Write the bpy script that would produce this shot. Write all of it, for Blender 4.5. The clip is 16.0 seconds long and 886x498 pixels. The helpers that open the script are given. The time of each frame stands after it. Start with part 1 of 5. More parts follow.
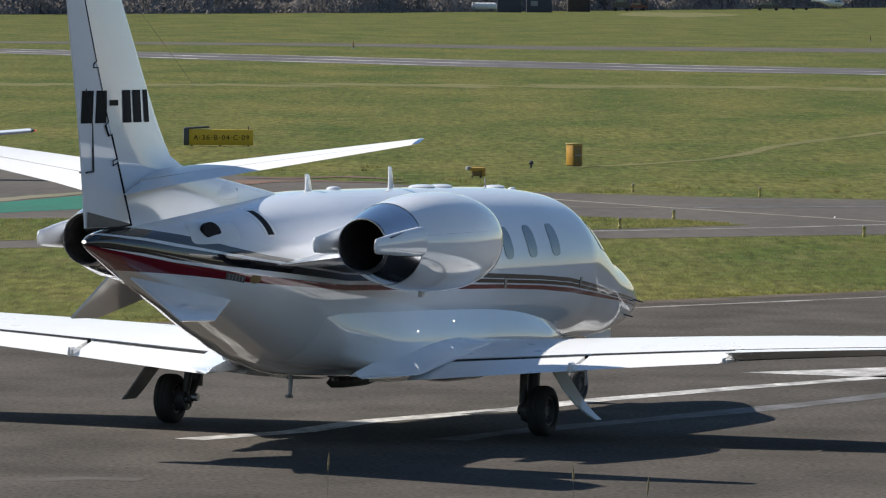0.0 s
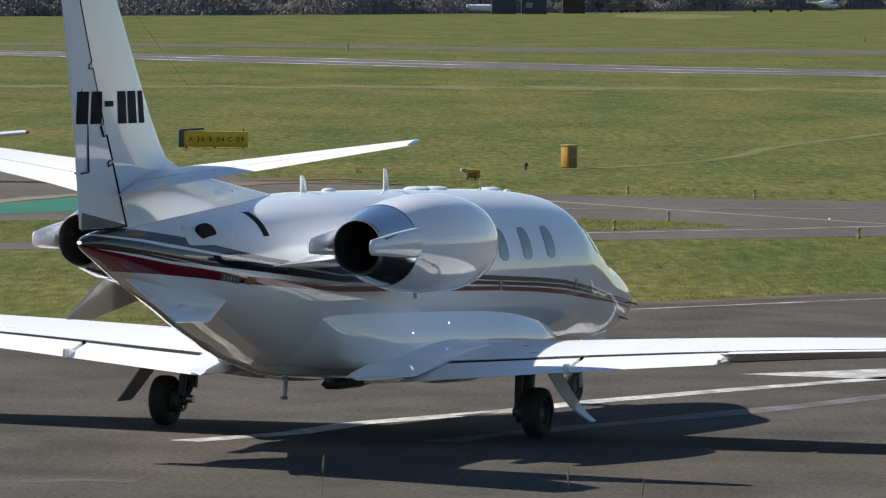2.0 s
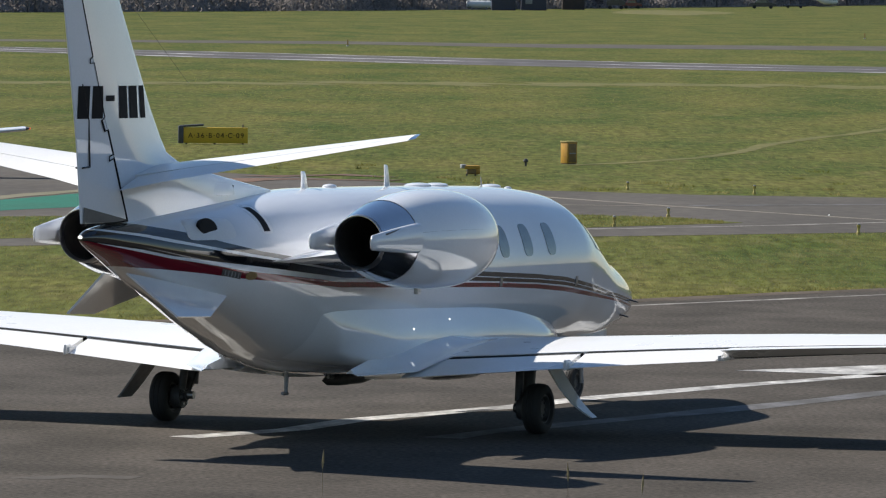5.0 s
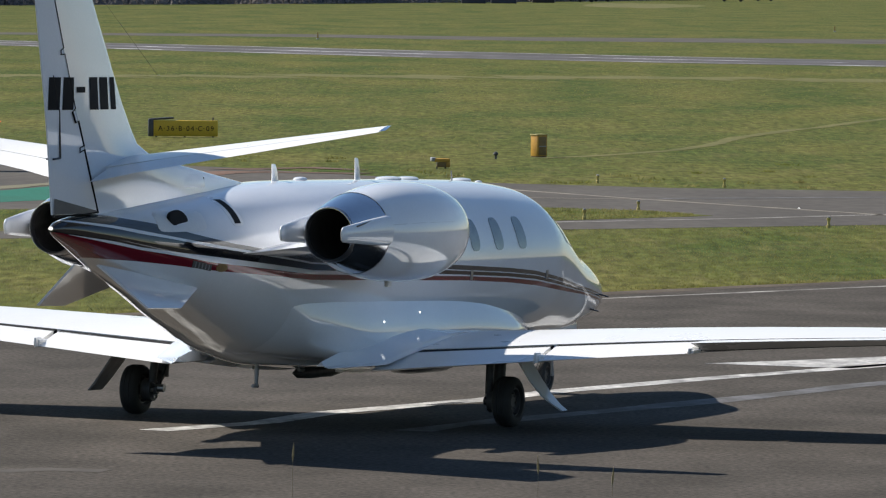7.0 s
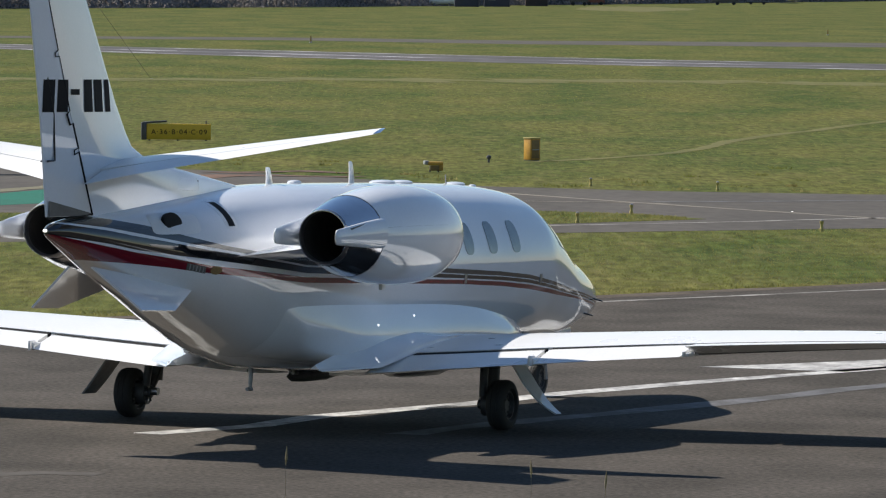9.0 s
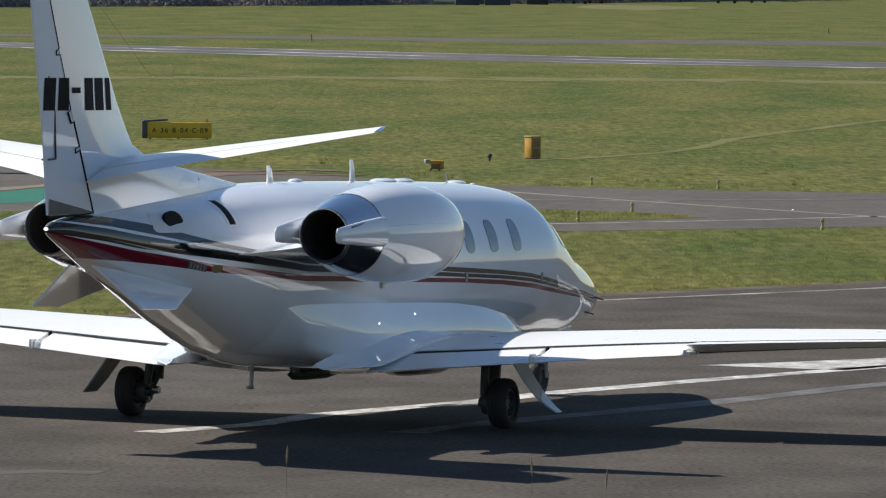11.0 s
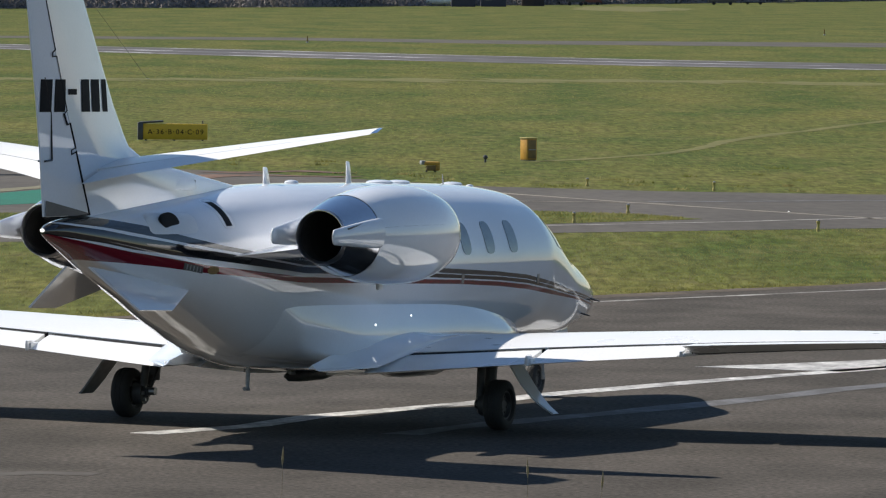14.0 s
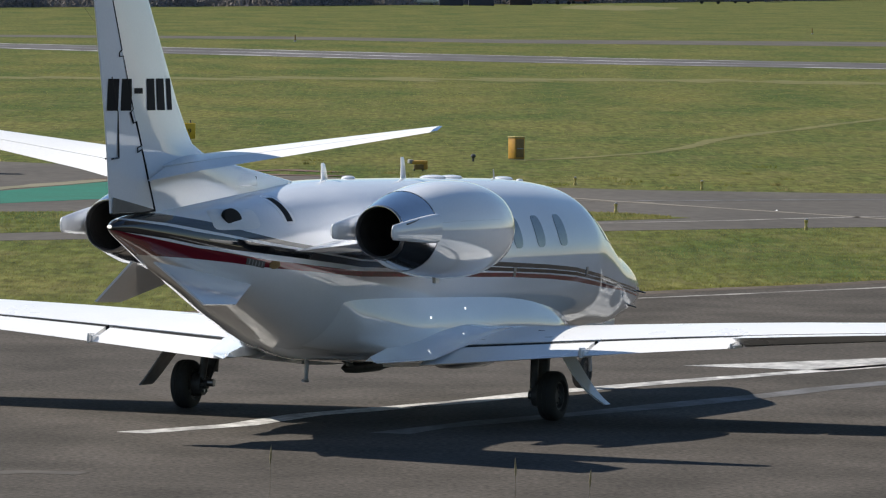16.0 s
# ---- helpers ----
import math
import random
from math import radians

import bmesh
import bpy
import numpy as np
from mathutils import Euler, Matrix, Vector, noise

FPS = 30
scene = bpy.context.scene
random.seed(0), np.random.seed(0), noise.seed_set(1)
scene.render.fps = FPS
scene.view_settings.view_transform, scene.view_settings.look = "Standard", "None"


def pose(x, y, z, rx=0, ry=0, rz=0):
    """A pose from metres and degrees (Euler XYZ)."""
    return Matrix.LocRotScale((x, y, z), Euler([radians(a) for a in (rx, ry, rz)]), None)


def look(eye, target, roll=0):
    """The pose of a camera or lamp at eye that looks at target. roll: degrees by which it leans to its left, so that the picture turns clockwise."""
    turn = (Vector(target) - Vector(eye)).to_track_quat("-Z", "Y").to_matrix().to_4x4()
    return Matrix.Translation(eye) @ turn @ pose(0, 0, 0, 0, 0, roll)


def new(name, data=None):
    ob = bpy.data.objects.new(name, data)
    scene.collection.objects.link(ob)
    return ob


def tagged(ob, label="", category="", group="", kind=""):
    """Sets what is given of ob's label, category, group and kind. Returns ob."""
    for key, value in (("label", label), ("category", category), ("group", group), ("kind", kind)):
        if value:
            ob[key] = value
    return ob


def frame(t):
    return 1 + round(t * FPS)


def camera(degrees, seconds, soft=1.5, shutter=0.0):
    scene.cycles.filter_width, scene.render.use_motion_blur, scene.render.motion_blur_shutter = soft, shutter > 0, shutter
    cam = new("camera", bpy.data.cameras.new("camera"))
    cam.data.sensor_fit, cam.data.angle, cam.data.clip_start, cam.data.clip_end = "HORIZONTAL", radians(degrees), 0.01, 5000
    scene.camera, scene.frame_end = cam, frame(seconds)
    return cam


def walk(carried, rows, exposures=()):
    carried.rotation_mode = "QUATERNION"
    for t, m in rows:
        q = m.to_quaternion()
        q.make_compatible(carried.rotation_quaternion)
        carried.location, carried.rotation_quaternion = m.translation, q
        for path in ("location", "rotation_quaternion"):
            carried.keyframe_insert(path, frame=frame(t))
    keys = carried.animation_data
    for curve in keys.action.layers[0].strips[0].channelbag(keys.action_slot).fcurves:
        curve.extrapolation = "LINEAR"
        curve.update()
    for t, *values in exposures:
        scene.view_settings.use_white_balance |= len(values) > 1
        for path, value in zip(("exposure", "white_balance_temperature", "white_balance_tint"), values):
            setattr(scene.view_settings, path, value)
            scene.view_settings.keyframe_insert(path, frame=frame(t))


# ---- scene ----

# ---- camera: long lens on a bank, 5 m above the runway, panning and tilting a little ----
cam = camera(6.4606, 16.0, soft=1.2)
EYE = Vector((0.0, 0.0, 5.056))
ROLL = 0.6244
# seconds, pan to the right, tilt downwards
PATH = [(0, 0.0, 1.9695), (0.5, 0.0318, 1.9695), (1, 0.0124, 1.9629), (1.5, 0.0128, 1.9567), (2, 0.0379, 1.9567),
        (2.5, 0.0313, 1.9695), (3, 0.0379, 1.9819), (3.5, 0.0379, 1.9885), (4, 0.019, 1.9819), (6.5, 0.1769, 2.014),
        (7, 0.259, 2.0326), (7.5, 0.3287, 2.0326), (8, 0.3349, 2.0264), (8.5, 0.3155, 2.0198), (9, 0.3093, 2.0074),
        (11.5, 0.3032, 2.0202), (12, 0.3098, 2.0198), (12.5, 0.2908, 2.014), (13, 0.3032, 2.0136), (13.5, 0.3283, 2.0136),
        (14, 0.3345, 2.0074), (14.5, 0.3345, 2.0136), (15, 0.3287, 2.0136), (15.5, 0.3287, 2.0074), (16, 0.4232, 2.014)]


def aim(pan, tilt):
    p, t = radians(pan), radians(tilt)
    way = Vector((math.sin(p) * math.cos(t), math.cos(p) * math.cos(t), -math.sin(t)))
    return look(EYE, EYE + way * 100, ROLL)


walk(cam, [(t, aim(p, e)) for t, p, e in PATH])

# ---- world and sun ----
SUN_WAY = Vector((1.0, -0.64, -1.0))
world = bpy.data.worlds.new("sky")
scene.world = world
world.use_nodes = True
wn = world.node_tree.nodes
sky = wn.new("ShaderNodeTexSky")
sky.sky_type = "NISHITA"
sky.sun_disc = False
sky.sun_elevation = math.atan2(1.0, math.hypot(1.0, 0.64))
sky.sun_rotation = math.atan2(-1.0, 0.64)
sky.air_density, sky.dust_density = 1.0, 0.0
sky.ozone_density = 3.6
wn["Background"].inputs["Strength"].default_value = 0.062
world.node_tree.links.new(sky.outputs["Color"], wn["Background"].inputs["Color"])
sun = new("sun", bpy.data.lights.new("sun", "SUN"))
sun.data.energy, sun.data.angle, sun.data.color = 5.0, radians(0.53), (1.0, 0.94, 0.855)
sun.matrix_world = look(Vector((-200, 200, 190)), Vector((-200, 200, 190)) + SUN_WAY)
scene.view_settings.exposure = 0.65


# ---- materials ----
def material(name, base, rough=0.5, metal=0.0, second=None, scale=8.0, mix=0.5, fine=60.0, fine_amount=0.15,
             bump=0.0, bump_scale=80.0, coat=0.0, stretch=(1, 1, 1), rough_spread=0.1, world_space=False, detail=6.0, spec=0.5):
    """Paint, stone or metal with colour varied at two scales, uneven gloss and fine relief."""
    m = bpy.data.materials.new(name)
    m.use_nodes = True
    n, l = m.node_tree.nodes, m.node_tree.links
    bsdf = n["Principled BSDF"]
    bsdf.inputs["Metallic"].default_value = metal
    bsdf.inputs["Coat Weight"].default_value = coat
    bsdf.inputs["Coat Roughness"].default_value = 0.04
    bsdf.inputs["Specular IOR Level"].default_value = spec
    co = n.new("ShaderNodeNewGeometry").outputs["Position"] if world_space else n.new("ShaderNodeTexCoord").outputs["Object"]
    mp = n.new("ShaderNodeMapping")
    mp.inputs["Scale"].default_value = stretch
    l.new(co, mp.inputs["Vector"])

    def noise_at(s, d=5.0):
        t = n.new("ShaderNodeTexNoise")
        t.inputs["Scale"].default_value = s
        t.inputs["Detail"].default_value = d
        l.new(mp.outputs["Vector"], t.inputs["Vector"])
        return t.outputs["Fac"]
    big, small = noise_at(scale, detail), noise_at(fine)
    ramp = n.new("ShaderNodeMapRange")
    ramp.inputs["From Min"].default_value, ramp.inputs["From Max"].default_value = 0.5 - mix / 2, 0.5 + mix / 2
    l.new(big, ramp.inputs["Value"])
    mixer = n.new("ShaderNodeMix")
    mixer.data_type = "RGBA"
    mixer.inputs["A"].default_value = (*base, 1)
    mixer.inputs["B"].default_value = (*(second or [c * 0.85 for c in base]), 1)
    l.new(ramp.outputs["Result"], mixer.inputs["Factor"])
    grain = n.new("ShaderNodeMapRange")
    grain.inputs["From Min"].default_value, grain.inputs["From Max"].default_value = 0.3, 0.7
    grain.inputs["To Min"].default_value, grain.inputs["To Max"].default_value = 1 - fine_amount, 1 + fine_amount
    l.new(small, grain.inputs["Value"])
    mul = n.new("ShaderNodeVectorMath")
    mul.operation = "SCALE"
    l.new(mixer.outputs["Result"], mul.inputs[0])
    l.new(grain.outputs["Result"], mul.inputs["Scale"])
    l.new(mul.outputs["Vector"], bsdf.inputs["Base Color"])
    rr = n.new("ShaderNodeMapRange")
    rr.inputs["To Min"].default_value, rr.inputs["To Max"].default_value = max(0.0, rough - rough_spread), min(1.0, rough + rough_spread)
    l.new(big, rr.inputs["Value"])
    l.new(rr.outputs["Result"], bsdf.inputs["Roughness"])
    if bump:
        bp = n.new("ShaderNodeBump")
        bp.inputs["Strength"].default_value = bump
        bp.inputs["Distance"].default_value = 0.02
        l.new(noise_at(bump_scale), bp.inputs["Height"])
        l.new(bp.outputs["Normal"], bsdf.inputs["Normal"])
    return m


def glow(name, colour, strength):
    m = bpy.data.materials.new(name)
    m.use_nodes = True
    b = m.node_tree.nodes["Principled BSDF"]
    b.inputs["Base Color"].default_value = (*colour, 1)
    b.inputs["Emission Color"].default_value = (*colour, 1)
    b.inputs["Emission Strength"].default_value = strength
    b.inputs["Roughness"].default_value = 0.15
    return m


WHITE = material("white_aircraft_paint", (0.83, 0.845, 0.87), 0.06, 0, (0.78, 0.80, 0.83), 1.5, 0.6, 40, 0.02, coat=0.6, rough_spread=0.02)
WING_WHITE = material("white_wing_paint", (0.80, 0.80, 0.80), 0.3, 0, (0.74, 0.74, 0.73), 1.2, 0.6, 30, 0.03, coat=0.2)
POLISHED = material("polished_metal", (0.78, 0.79, 0.81), 0.12, 1.0, (0.70, 0.71, 0.74), 5, 0.5, 50, 0.03, rough_spread=0.04)
DULL_METAL = material("dull_metal", (0.42, 0.42, 0.43), 0.4, 1.0, (0.3, 0.3, 0.31), 8, 0.5, 60, 0.1)
SOOT = material("sooty_exhaust_metal", (0.075, 0.072, 0.07), 0.6, 0.3, (0.04, 0.039, 0.038), 6, 0.5, 60, 0.2)
RUBBER = material("tyre_rubber", (0.018, 0.018, 0.018), 0.75, 0, (0.03, 0.029, 0.027), 12, 0.5, 90, 0.2, bump=0.2)
GREY_PAINT = material("grey_gear_paint", (0.30, 0.31, 0.32), 0.4, 0, (0.2, 0.2, 0.2), 10, 0.5, 80, 0.1)
DARK_GREY = material("dark_grey_paint", (0.07, 0.07, 0.072), 0.45, 0, (0.045, 0.045, 0.045), 9, 0.5, 70, 0.15)
BLACK = material("black_paint", (0.012, 0.012, 0.014), 0.3, 0, (0.02, 0.02, 0.02), 6, 0.5, 60, 0.1, coat=0.3)
MARK_BLACK = material("matt_black_marking", (0.010, 0.010, 0.011), 0.75, 0, (0.014, 0.014, 0.014), 6, 0.5, 60, 0.1, spec=0.15)
GLASS_DARK = material("tinted_cabin_glass", (0.20, 0.24, 0.24), 0.08, 0, (0.07, 0.09, 0.1), 3, 0.5, 20, 0.05, coat=0.8)
YELLOW = material("yellow_sign_paint", (0.74, 0.46, 0.02), 0.5, 0, (0.64, 0.39, 0.02), 4, 0.5, 40, 0.08)
ORANGE_YELLOW = material("weathered_yellow_paint", (0.55, 0.30, 0.03), 0.55, 0, (0.4, 0.2, 0.03), 6, 0.5, 50, 0.12)
RUST_BROWN = material("brown_weathered_paint", (0.26, 0.16, 0.04), 0.6, 0, (0.18, 0.11, 0.04), 8, 0.5, 60, 0.15)
POST_YELLOW = material("pale_yellow_plastic", (0.45, 0.36, 0.10), 0.5, 0, (0.35, 0.28, 0.1), 10, 0.5, 60, 0.1)
ASPHALT = material("worn_asphalt", (0.074, 0.065, 0.056), 0.92, 0, (0.046, 0.041, 0.035), 0.6, 0.3, 16.0, 0.42, bump=0.25, bump_scale=30,
                   world_space=True, stretch=(1.0, 0.6, 1.0), spec=0.08)
ASPHALT_PALE = material("pale_asphalt", (0.072, 0.063, 0.054), 0.92, 0, (0.050, 0.044, 0.038), 0.3, 0.35, 3.0, 0.2, world_space=True, stretch=(1.0, 0.3, 1.0), spec=0.25)
ASPHALT_FAR = material("far_runway_asphalt", (0.080, 0.075, 0.078), 0.9, 0, (0.053, 0.049, 0.051), 0.12, 0.35, 0.7, 0.25, world_space=True, stretch=(1.0, 0.2, 1.0), spec=0.25)
LINE_WHITE = material("worn_white_line_paint", (0.50, 0.49, 0.47), 0.7, 0, (0.19, 0.185, 0.175), 2.2, 0.3, 11, 0.34, world_space=True, stretch=(1.0, 0.45, 1.0))
LINE_FADED = material("faded_line_paint", (0.088, 0.087, 0.092), 0.8, 0, (0.046, 0.043, 0.041), 1.6, 0.22, 9, 0.4, world_space=True, stretch=(1.0, 0.5, 1.0))
LINE_FADED_PALE = material("pale_runway_line_paint", (0.34, 0.335, 0.34), 0.8, 0, (0.075, 0.072, 0.08), 0.10, 0.12, 0.5, 0.3, world_space=True, stretch=(1.0, 0.3, 1.0))
LINE_YELLOW = material("faded_yellow_line_paint", (0.22, 0.19, 0.14), 0.8, 0, (0.12, 0.105, 0.085), 0.9, 0.4, 10, 0.15, world_space=True)
TURQUOISE = material("turquoise_surface_paint", (0.016, 0.135, 0.098), 0.9, 0, (0.03, 0.11, 0.08), 0.5, 0.5, 8, 0.15, world_space=True, spec=0.1)
SAND = material("bare_dry_soil", (0.165, 0.145, 0.095), 0.95, 0, (0.10, 0.095, 0.05), 0.3, 0.5, 5, 0.15, world_space=True)


def grass_material(name, a, b, dry, big=0.2, stretch=(1, 0.22, 1)):
    """Mown grass: green patches, dry patches and fine streaks."""
    m = material(name, a, 0.9, 0, b, big, 0.32, 3.4, 0.42, bump=0.7, bump_scale=3.0, world_space=True, stretch=stretch, spec=0.03)
    n, l = m.node_tree.nodes, m.node_tree.links
    bsdf = n["Principled BSDF"]
    old = bsdf.inputs["Base Color"].links[0].from_socket
    co = n.new("ShaderNodeNewGeometry")
    mp = n.new("ShaderNodeMapping")
    mp.inputs["Scale"].default_value = (2.2, 0.4, 1)
    l.new(co.outputs["Position"], mp.inputs["Vector"])
    t = n.new("ShaderNodeTexNoise")
    t.inputs["Scale"].default_value, t.inputs["Detail"].default_value, t.inputs["Roughness"].default_value = 0.45, 9.0, 0.7
    l.new(mp.outputs["Vector"], t.inputs["Vector"])
    r = n.new("ShaderNodeMapRange")
    r.inputs["From Min"].default_value, r.inputs["From Max"].default_value = 0.50, 0.90
    l.new(t.outputs["Fac"], r.inputs["Value"])
    x = n.new("ShaderNodeMix")
    x.data_type = "RGBA"
    l.new(r.outputs["Result"], x.inputs["Factor"])
    l.new(old, x.inputs["A"])
    x.inputs["B"].default_value = (*dry, 1)
    mp2 = n.new("ShaderNodeMapping")
    mp2.inputs["Scale"].default_value = (4.5, 0.2, 1)
    l.new(co.outputs["Position"], mp2.inputs["Vector"])
    t2 = n.new("ShaderNodeTexNoise")
    t2.inputs["Scale"].default_value, t2.inputs["Detail"].default_value, t2.inputs["Roughness"].default_value = 1.6, 6.0, 0.75
    l.new(mp2.outputs["Vector"], t2.inputs["Vector"])
    r2 = n.new("ShaderNodeMapRange")
    r2.inputs["From Min"].default_value, r2.inputs["From Max"].default_value = 0.36, 0.64
    r2.inputs["To Min"].default_value, r2.inputs["To Max"].default_value = 0.74, 1.26
    l.new(t2.outputs["Fac"], r2.inputs["Value"])
    sc = n.new("ShaderNodeVectorMath")
    sc.operation = "SCALE"
    l.new(x.outputs["Result"], sc.inputs[0])
    l.new(r2.outputs["Result"], sc.inputs["Scale"])
    l.new(sc.outputs["Vector"], bsdf.inputs["Base Color"])
    return m


GRASS = grass_material("airfield_grass", (0.049, 0.070, 0.0175), (0.102, 0.101, 0.031), (0.165, 0.138, 0.062))
BLADE = material("grass_blade", (0.146, 0.160, 0.038), 0.9, 0, (0.25, 0.222, 0.095), 0.5, 0.3, 4, 0.35, world_space=True, spec=0.05)


def let_light_through(m, share):
    """Thin leaves: part of the light passes to the other side."""
    n, l = m.node_tree.nodes, m.node_tree.links
    bsdf = n["Principled BSDF"]
    t = n.new("ShaderNodeBsdfTranslucent")
    l.new(bsdf.inputs["Base Color"].links[0].from_socket, t.inputs["Color"])
    x = n.new("ShaderNodeMixShader")
    x.inputs[0].default_value = share
    l.new(bsdf.outputs[0], x.inputs[1])
    l.new(t.outputs[0], x.inputs[2])
    l.new(x.outputs[0], n["Material Output"].inputs["Surface"])


let_light_through(BLADE, 0.5)


def stripe_material():
    """White hull paint with a black and a dark red cheat line that rise towards the tail."""
    m = WHITE.copy()
    m.name = "white_hull_paint_with_stripes"
    n, l = m.node_tree.nodes, m.node_tree.links
    bsdf = n["Principled BSDF"]
    white = bsdf.inputs["Base Color"].links[0].from_socket
    tc = n.new("ShaderNodeTexCoord")
    sp = n.new("ShaderNodeSeparateXYZ")
    l.new(tc.outputs["Object"], sp.inputs[0])
    u = n.new("ShaderNodeMapRange")
    u.inputs["From Min"].default_value, u.inputs["From Max"].default_value = -7.1, 8.2
    l.new(sp.outputs["X"], u.inputs["Value"])

    def along(points):
        r = n.new("ShaderNodeValToRGB")
        e = r.color_ramp.elements
        while len(e) < len(points):
            e.new(0.5)
        for i, (x, v) in enumerate(points):
            e[i].position = (x + 7.1) / 15.3
            e[i].color = (v, v, v, 1)
        l.new(u.outputs["Result"], r.inputs["Fac"])
        mm = n.new("ShaderNodeMath")
        mm.operation = "MULTIPLY"
        mm.inputs[1].default_value = 4.0
        l.new(r.outputs["Color"], mm.inputs[0])
        return mm.outputs[0]

    def band(centre, half):
        c, h = along([(x, v / 4) for x, v in centre]), along([(x, v / 4) for x, v in half])
        d = n.new("ShaderNodeMath")
        d.operation = "SUBTRACT"
        l.new(sp.outputs["Z"], d.inputs[0])
        l.new(c, d.inputs[1])
        a = n.new("ShaderNodeMath")
        a.operation = "ABSOLUTE"
        l.new(d.outputs[0], a.inputs[0])
        g = n.new("ShaderNodeMath")
        g.operation = "LESS_THAN"
        l.new(a.outputs[0], g.inputs[0])
        l.new(h, g.inputs[1])
        return g.outputs[0]
    black = band(STRIPE_BLACK, STRIPE_BLACK_HALF)
    red = band(STRIPE_RED, STRIPE_RED_HALF)
    grey = band(STRIPE_GREY, STRIPE_GREY_HALF)
    last = white
    for fac, colour in ((grey, (0.05, 0.055, 0.055)), (black, (0.014, 0.014, 0.016)), (red, (0.175, 0.010, 0.020))):
        x = n.new("ShaderNodeMix")
        x.data_type = "RGBA"
        l.new(fac, x.inputs["Factor"])
        l.new(last, x.inputs["A"])
        x.inputs["B"].default_value = (*colour, 1)
        last = x.outputs["Result"]
    l.new(last, bsdf.inputs["Base Color"])
    return m


STRIPE_BLACK = [(-7.0, 2.31), (-6.13, 2.214), (-5.67, 2.145), (-5.09, 2.08), (-4.38, 2.00), (-2.4, 1.80), (1.95, 1.628), (3.16, 1.578), (4.04, 1.526), (5.0, 1.43), (6.08, 1.32), (7.8, 1.155)]
STRIPE_BLACK_HALF = [(-7.0, 0.066), (-5.67, 0.071), (-5.09, 0.066), (-4.38, 0.049), (-2.4, 0.034), (1.95, 0.021), (4.04, 0.02), (5.0, 0.016), (6.08, 0.011), (7.8, 0.008)]
STRIPE_GREY = [(-7.0, 2.44), (-6.1, 2.362), (-5.4, 2.27), (-4.7, 2.16), (-4.0, 2.06), (-2.4, 1.877), (1.95, 1.686), (3.14, 1.634), (4.03, 1.58), (4.98, 1.476), (6.06, 1.352), (7.8, 1.18)]
STRIPE_GREY_HALF = [(-7.0, 0.045), (-6.1, 0.052), (-5.4, 0.054), (-4.7, 0.038), (-4.0, 0.024), (-2.4, 0.024), (1.95, 0.027), (4.03, 0.023), (4.98, 0.02), (6.06, 0.013), (7.8, 0.008)]
STRIPE_RED = [(-7.0, 2.15), (-6.73, 2.115), (-6.12, 2.035), (-5.67, 1.985), (-5.08, 1.925), (-4.375, 1.845), (-2.4, 1.69), (1.97, 1.566), (3.18, 1.515), (4.08, 1.458), (5.05, 1.37), (6.1, 1.283), (7.8, 1.115)]
STRIPE_RED_HALF = [(-7.0, 0.10), (-6.73, 0.092), (-6.12, 0.078), (-5.67, 0.06), (-5.08, 0.051), (-4.375, 0.042), (-2.4, 0.03), (1.97, 0.024), (4.08, 0.026), (5.05, 0.023), (6.1, 0.014), (7.8, 0.01)]
HULL_PAINT = stripe_material()


# ---- mesh helpers ----
def finish(bm, name, mat, smooth=True, angle=40):
    bmesh.ops.recalc_face_normals(bm, faces=bm.faces[:])
    me = bpy.data.meshes.new(name)
    if smooth:
        for fc in bm.faces:
            fc.smooth = True
        for e in bm.edges:
            if len(e.link_faces) == 2 and e.calc_face_angle(0) > radians(angle):
                e.smooth = False
    bm.to_mesh(me)
    bm.free()
    me.materials.append(mat)
    return me


def part(name, bm, mat, parent=None, label="", smooth=True, angle=40):
    ob = new(name, finish(bm, name, mat, smooth, angle))
    if parent:
        ob.parent = parent
    if label:
        ob["label"] = label
    return ob


def thing(name, label, category, group="", kind=""):
    return tagged(new(name), label, category, group, kind)


def loft(rings, close=True, caps=True, bm=None):
    bm = bm or bmesh.new()
    rows = [[bm.verts.new(p) for p in r] for r in rings]
    k = len(rings[0])
    for a, b in zip(rows, rows[1:]):
        for i in range(k if close else k - 1):
            j = (i + 1) % k
            bm.faces.new((a[i], a[j], b[j], b[i]))
    if caps and close:
        bm.faces.new(rows[0])
        bm.faces.new(list(reversed(rows[-1])))
    return bm


def box(size, centre=(0, 0, 0), bevel=0.0, turn=None, bm=None):
    bm = bm or bmesh.new()
    made = bmesh.ops.create_cube(bm, size=1.0)["verts"]
    for v in made:
        v.co = Vector((v.co.x * size[0], v.co.y * size[1], v.co.z * size[2]))
    if bevel:
        edges = list({e for v in made for e in v.link_edges})
        out = bmesh.ops.bevel(bm, geom=edges, offset=bevel, segments=2, affect="EDGES", profile=0.5)
        made = list({v for fc in out["faces"] for v in fc.verts} | {v for v in made if v.is_valid})
    m = (turn or Matrix()).to_4x4()
    m.translation = Vector(centre)
    for v in made:
        v.co = m @ v.co
    return bm


def tube(a, b, r0, r1=None, seg=12, bm=None):
    a, b = Vector(a), Vector(b)
    r1 = r0 if r1 is None else r1
    q = (b - a).to_track_quat("Z", "Y")
    ring = lambda c, r: [c + q @ Vector((r * math.cos(2 * math.pi * i / seg), r * math.sin(2 * math.pi * i / seg), 0)) for i in range(seg)]
    return loft([ring(a, r0), ring(b, r1)], bm=bm)


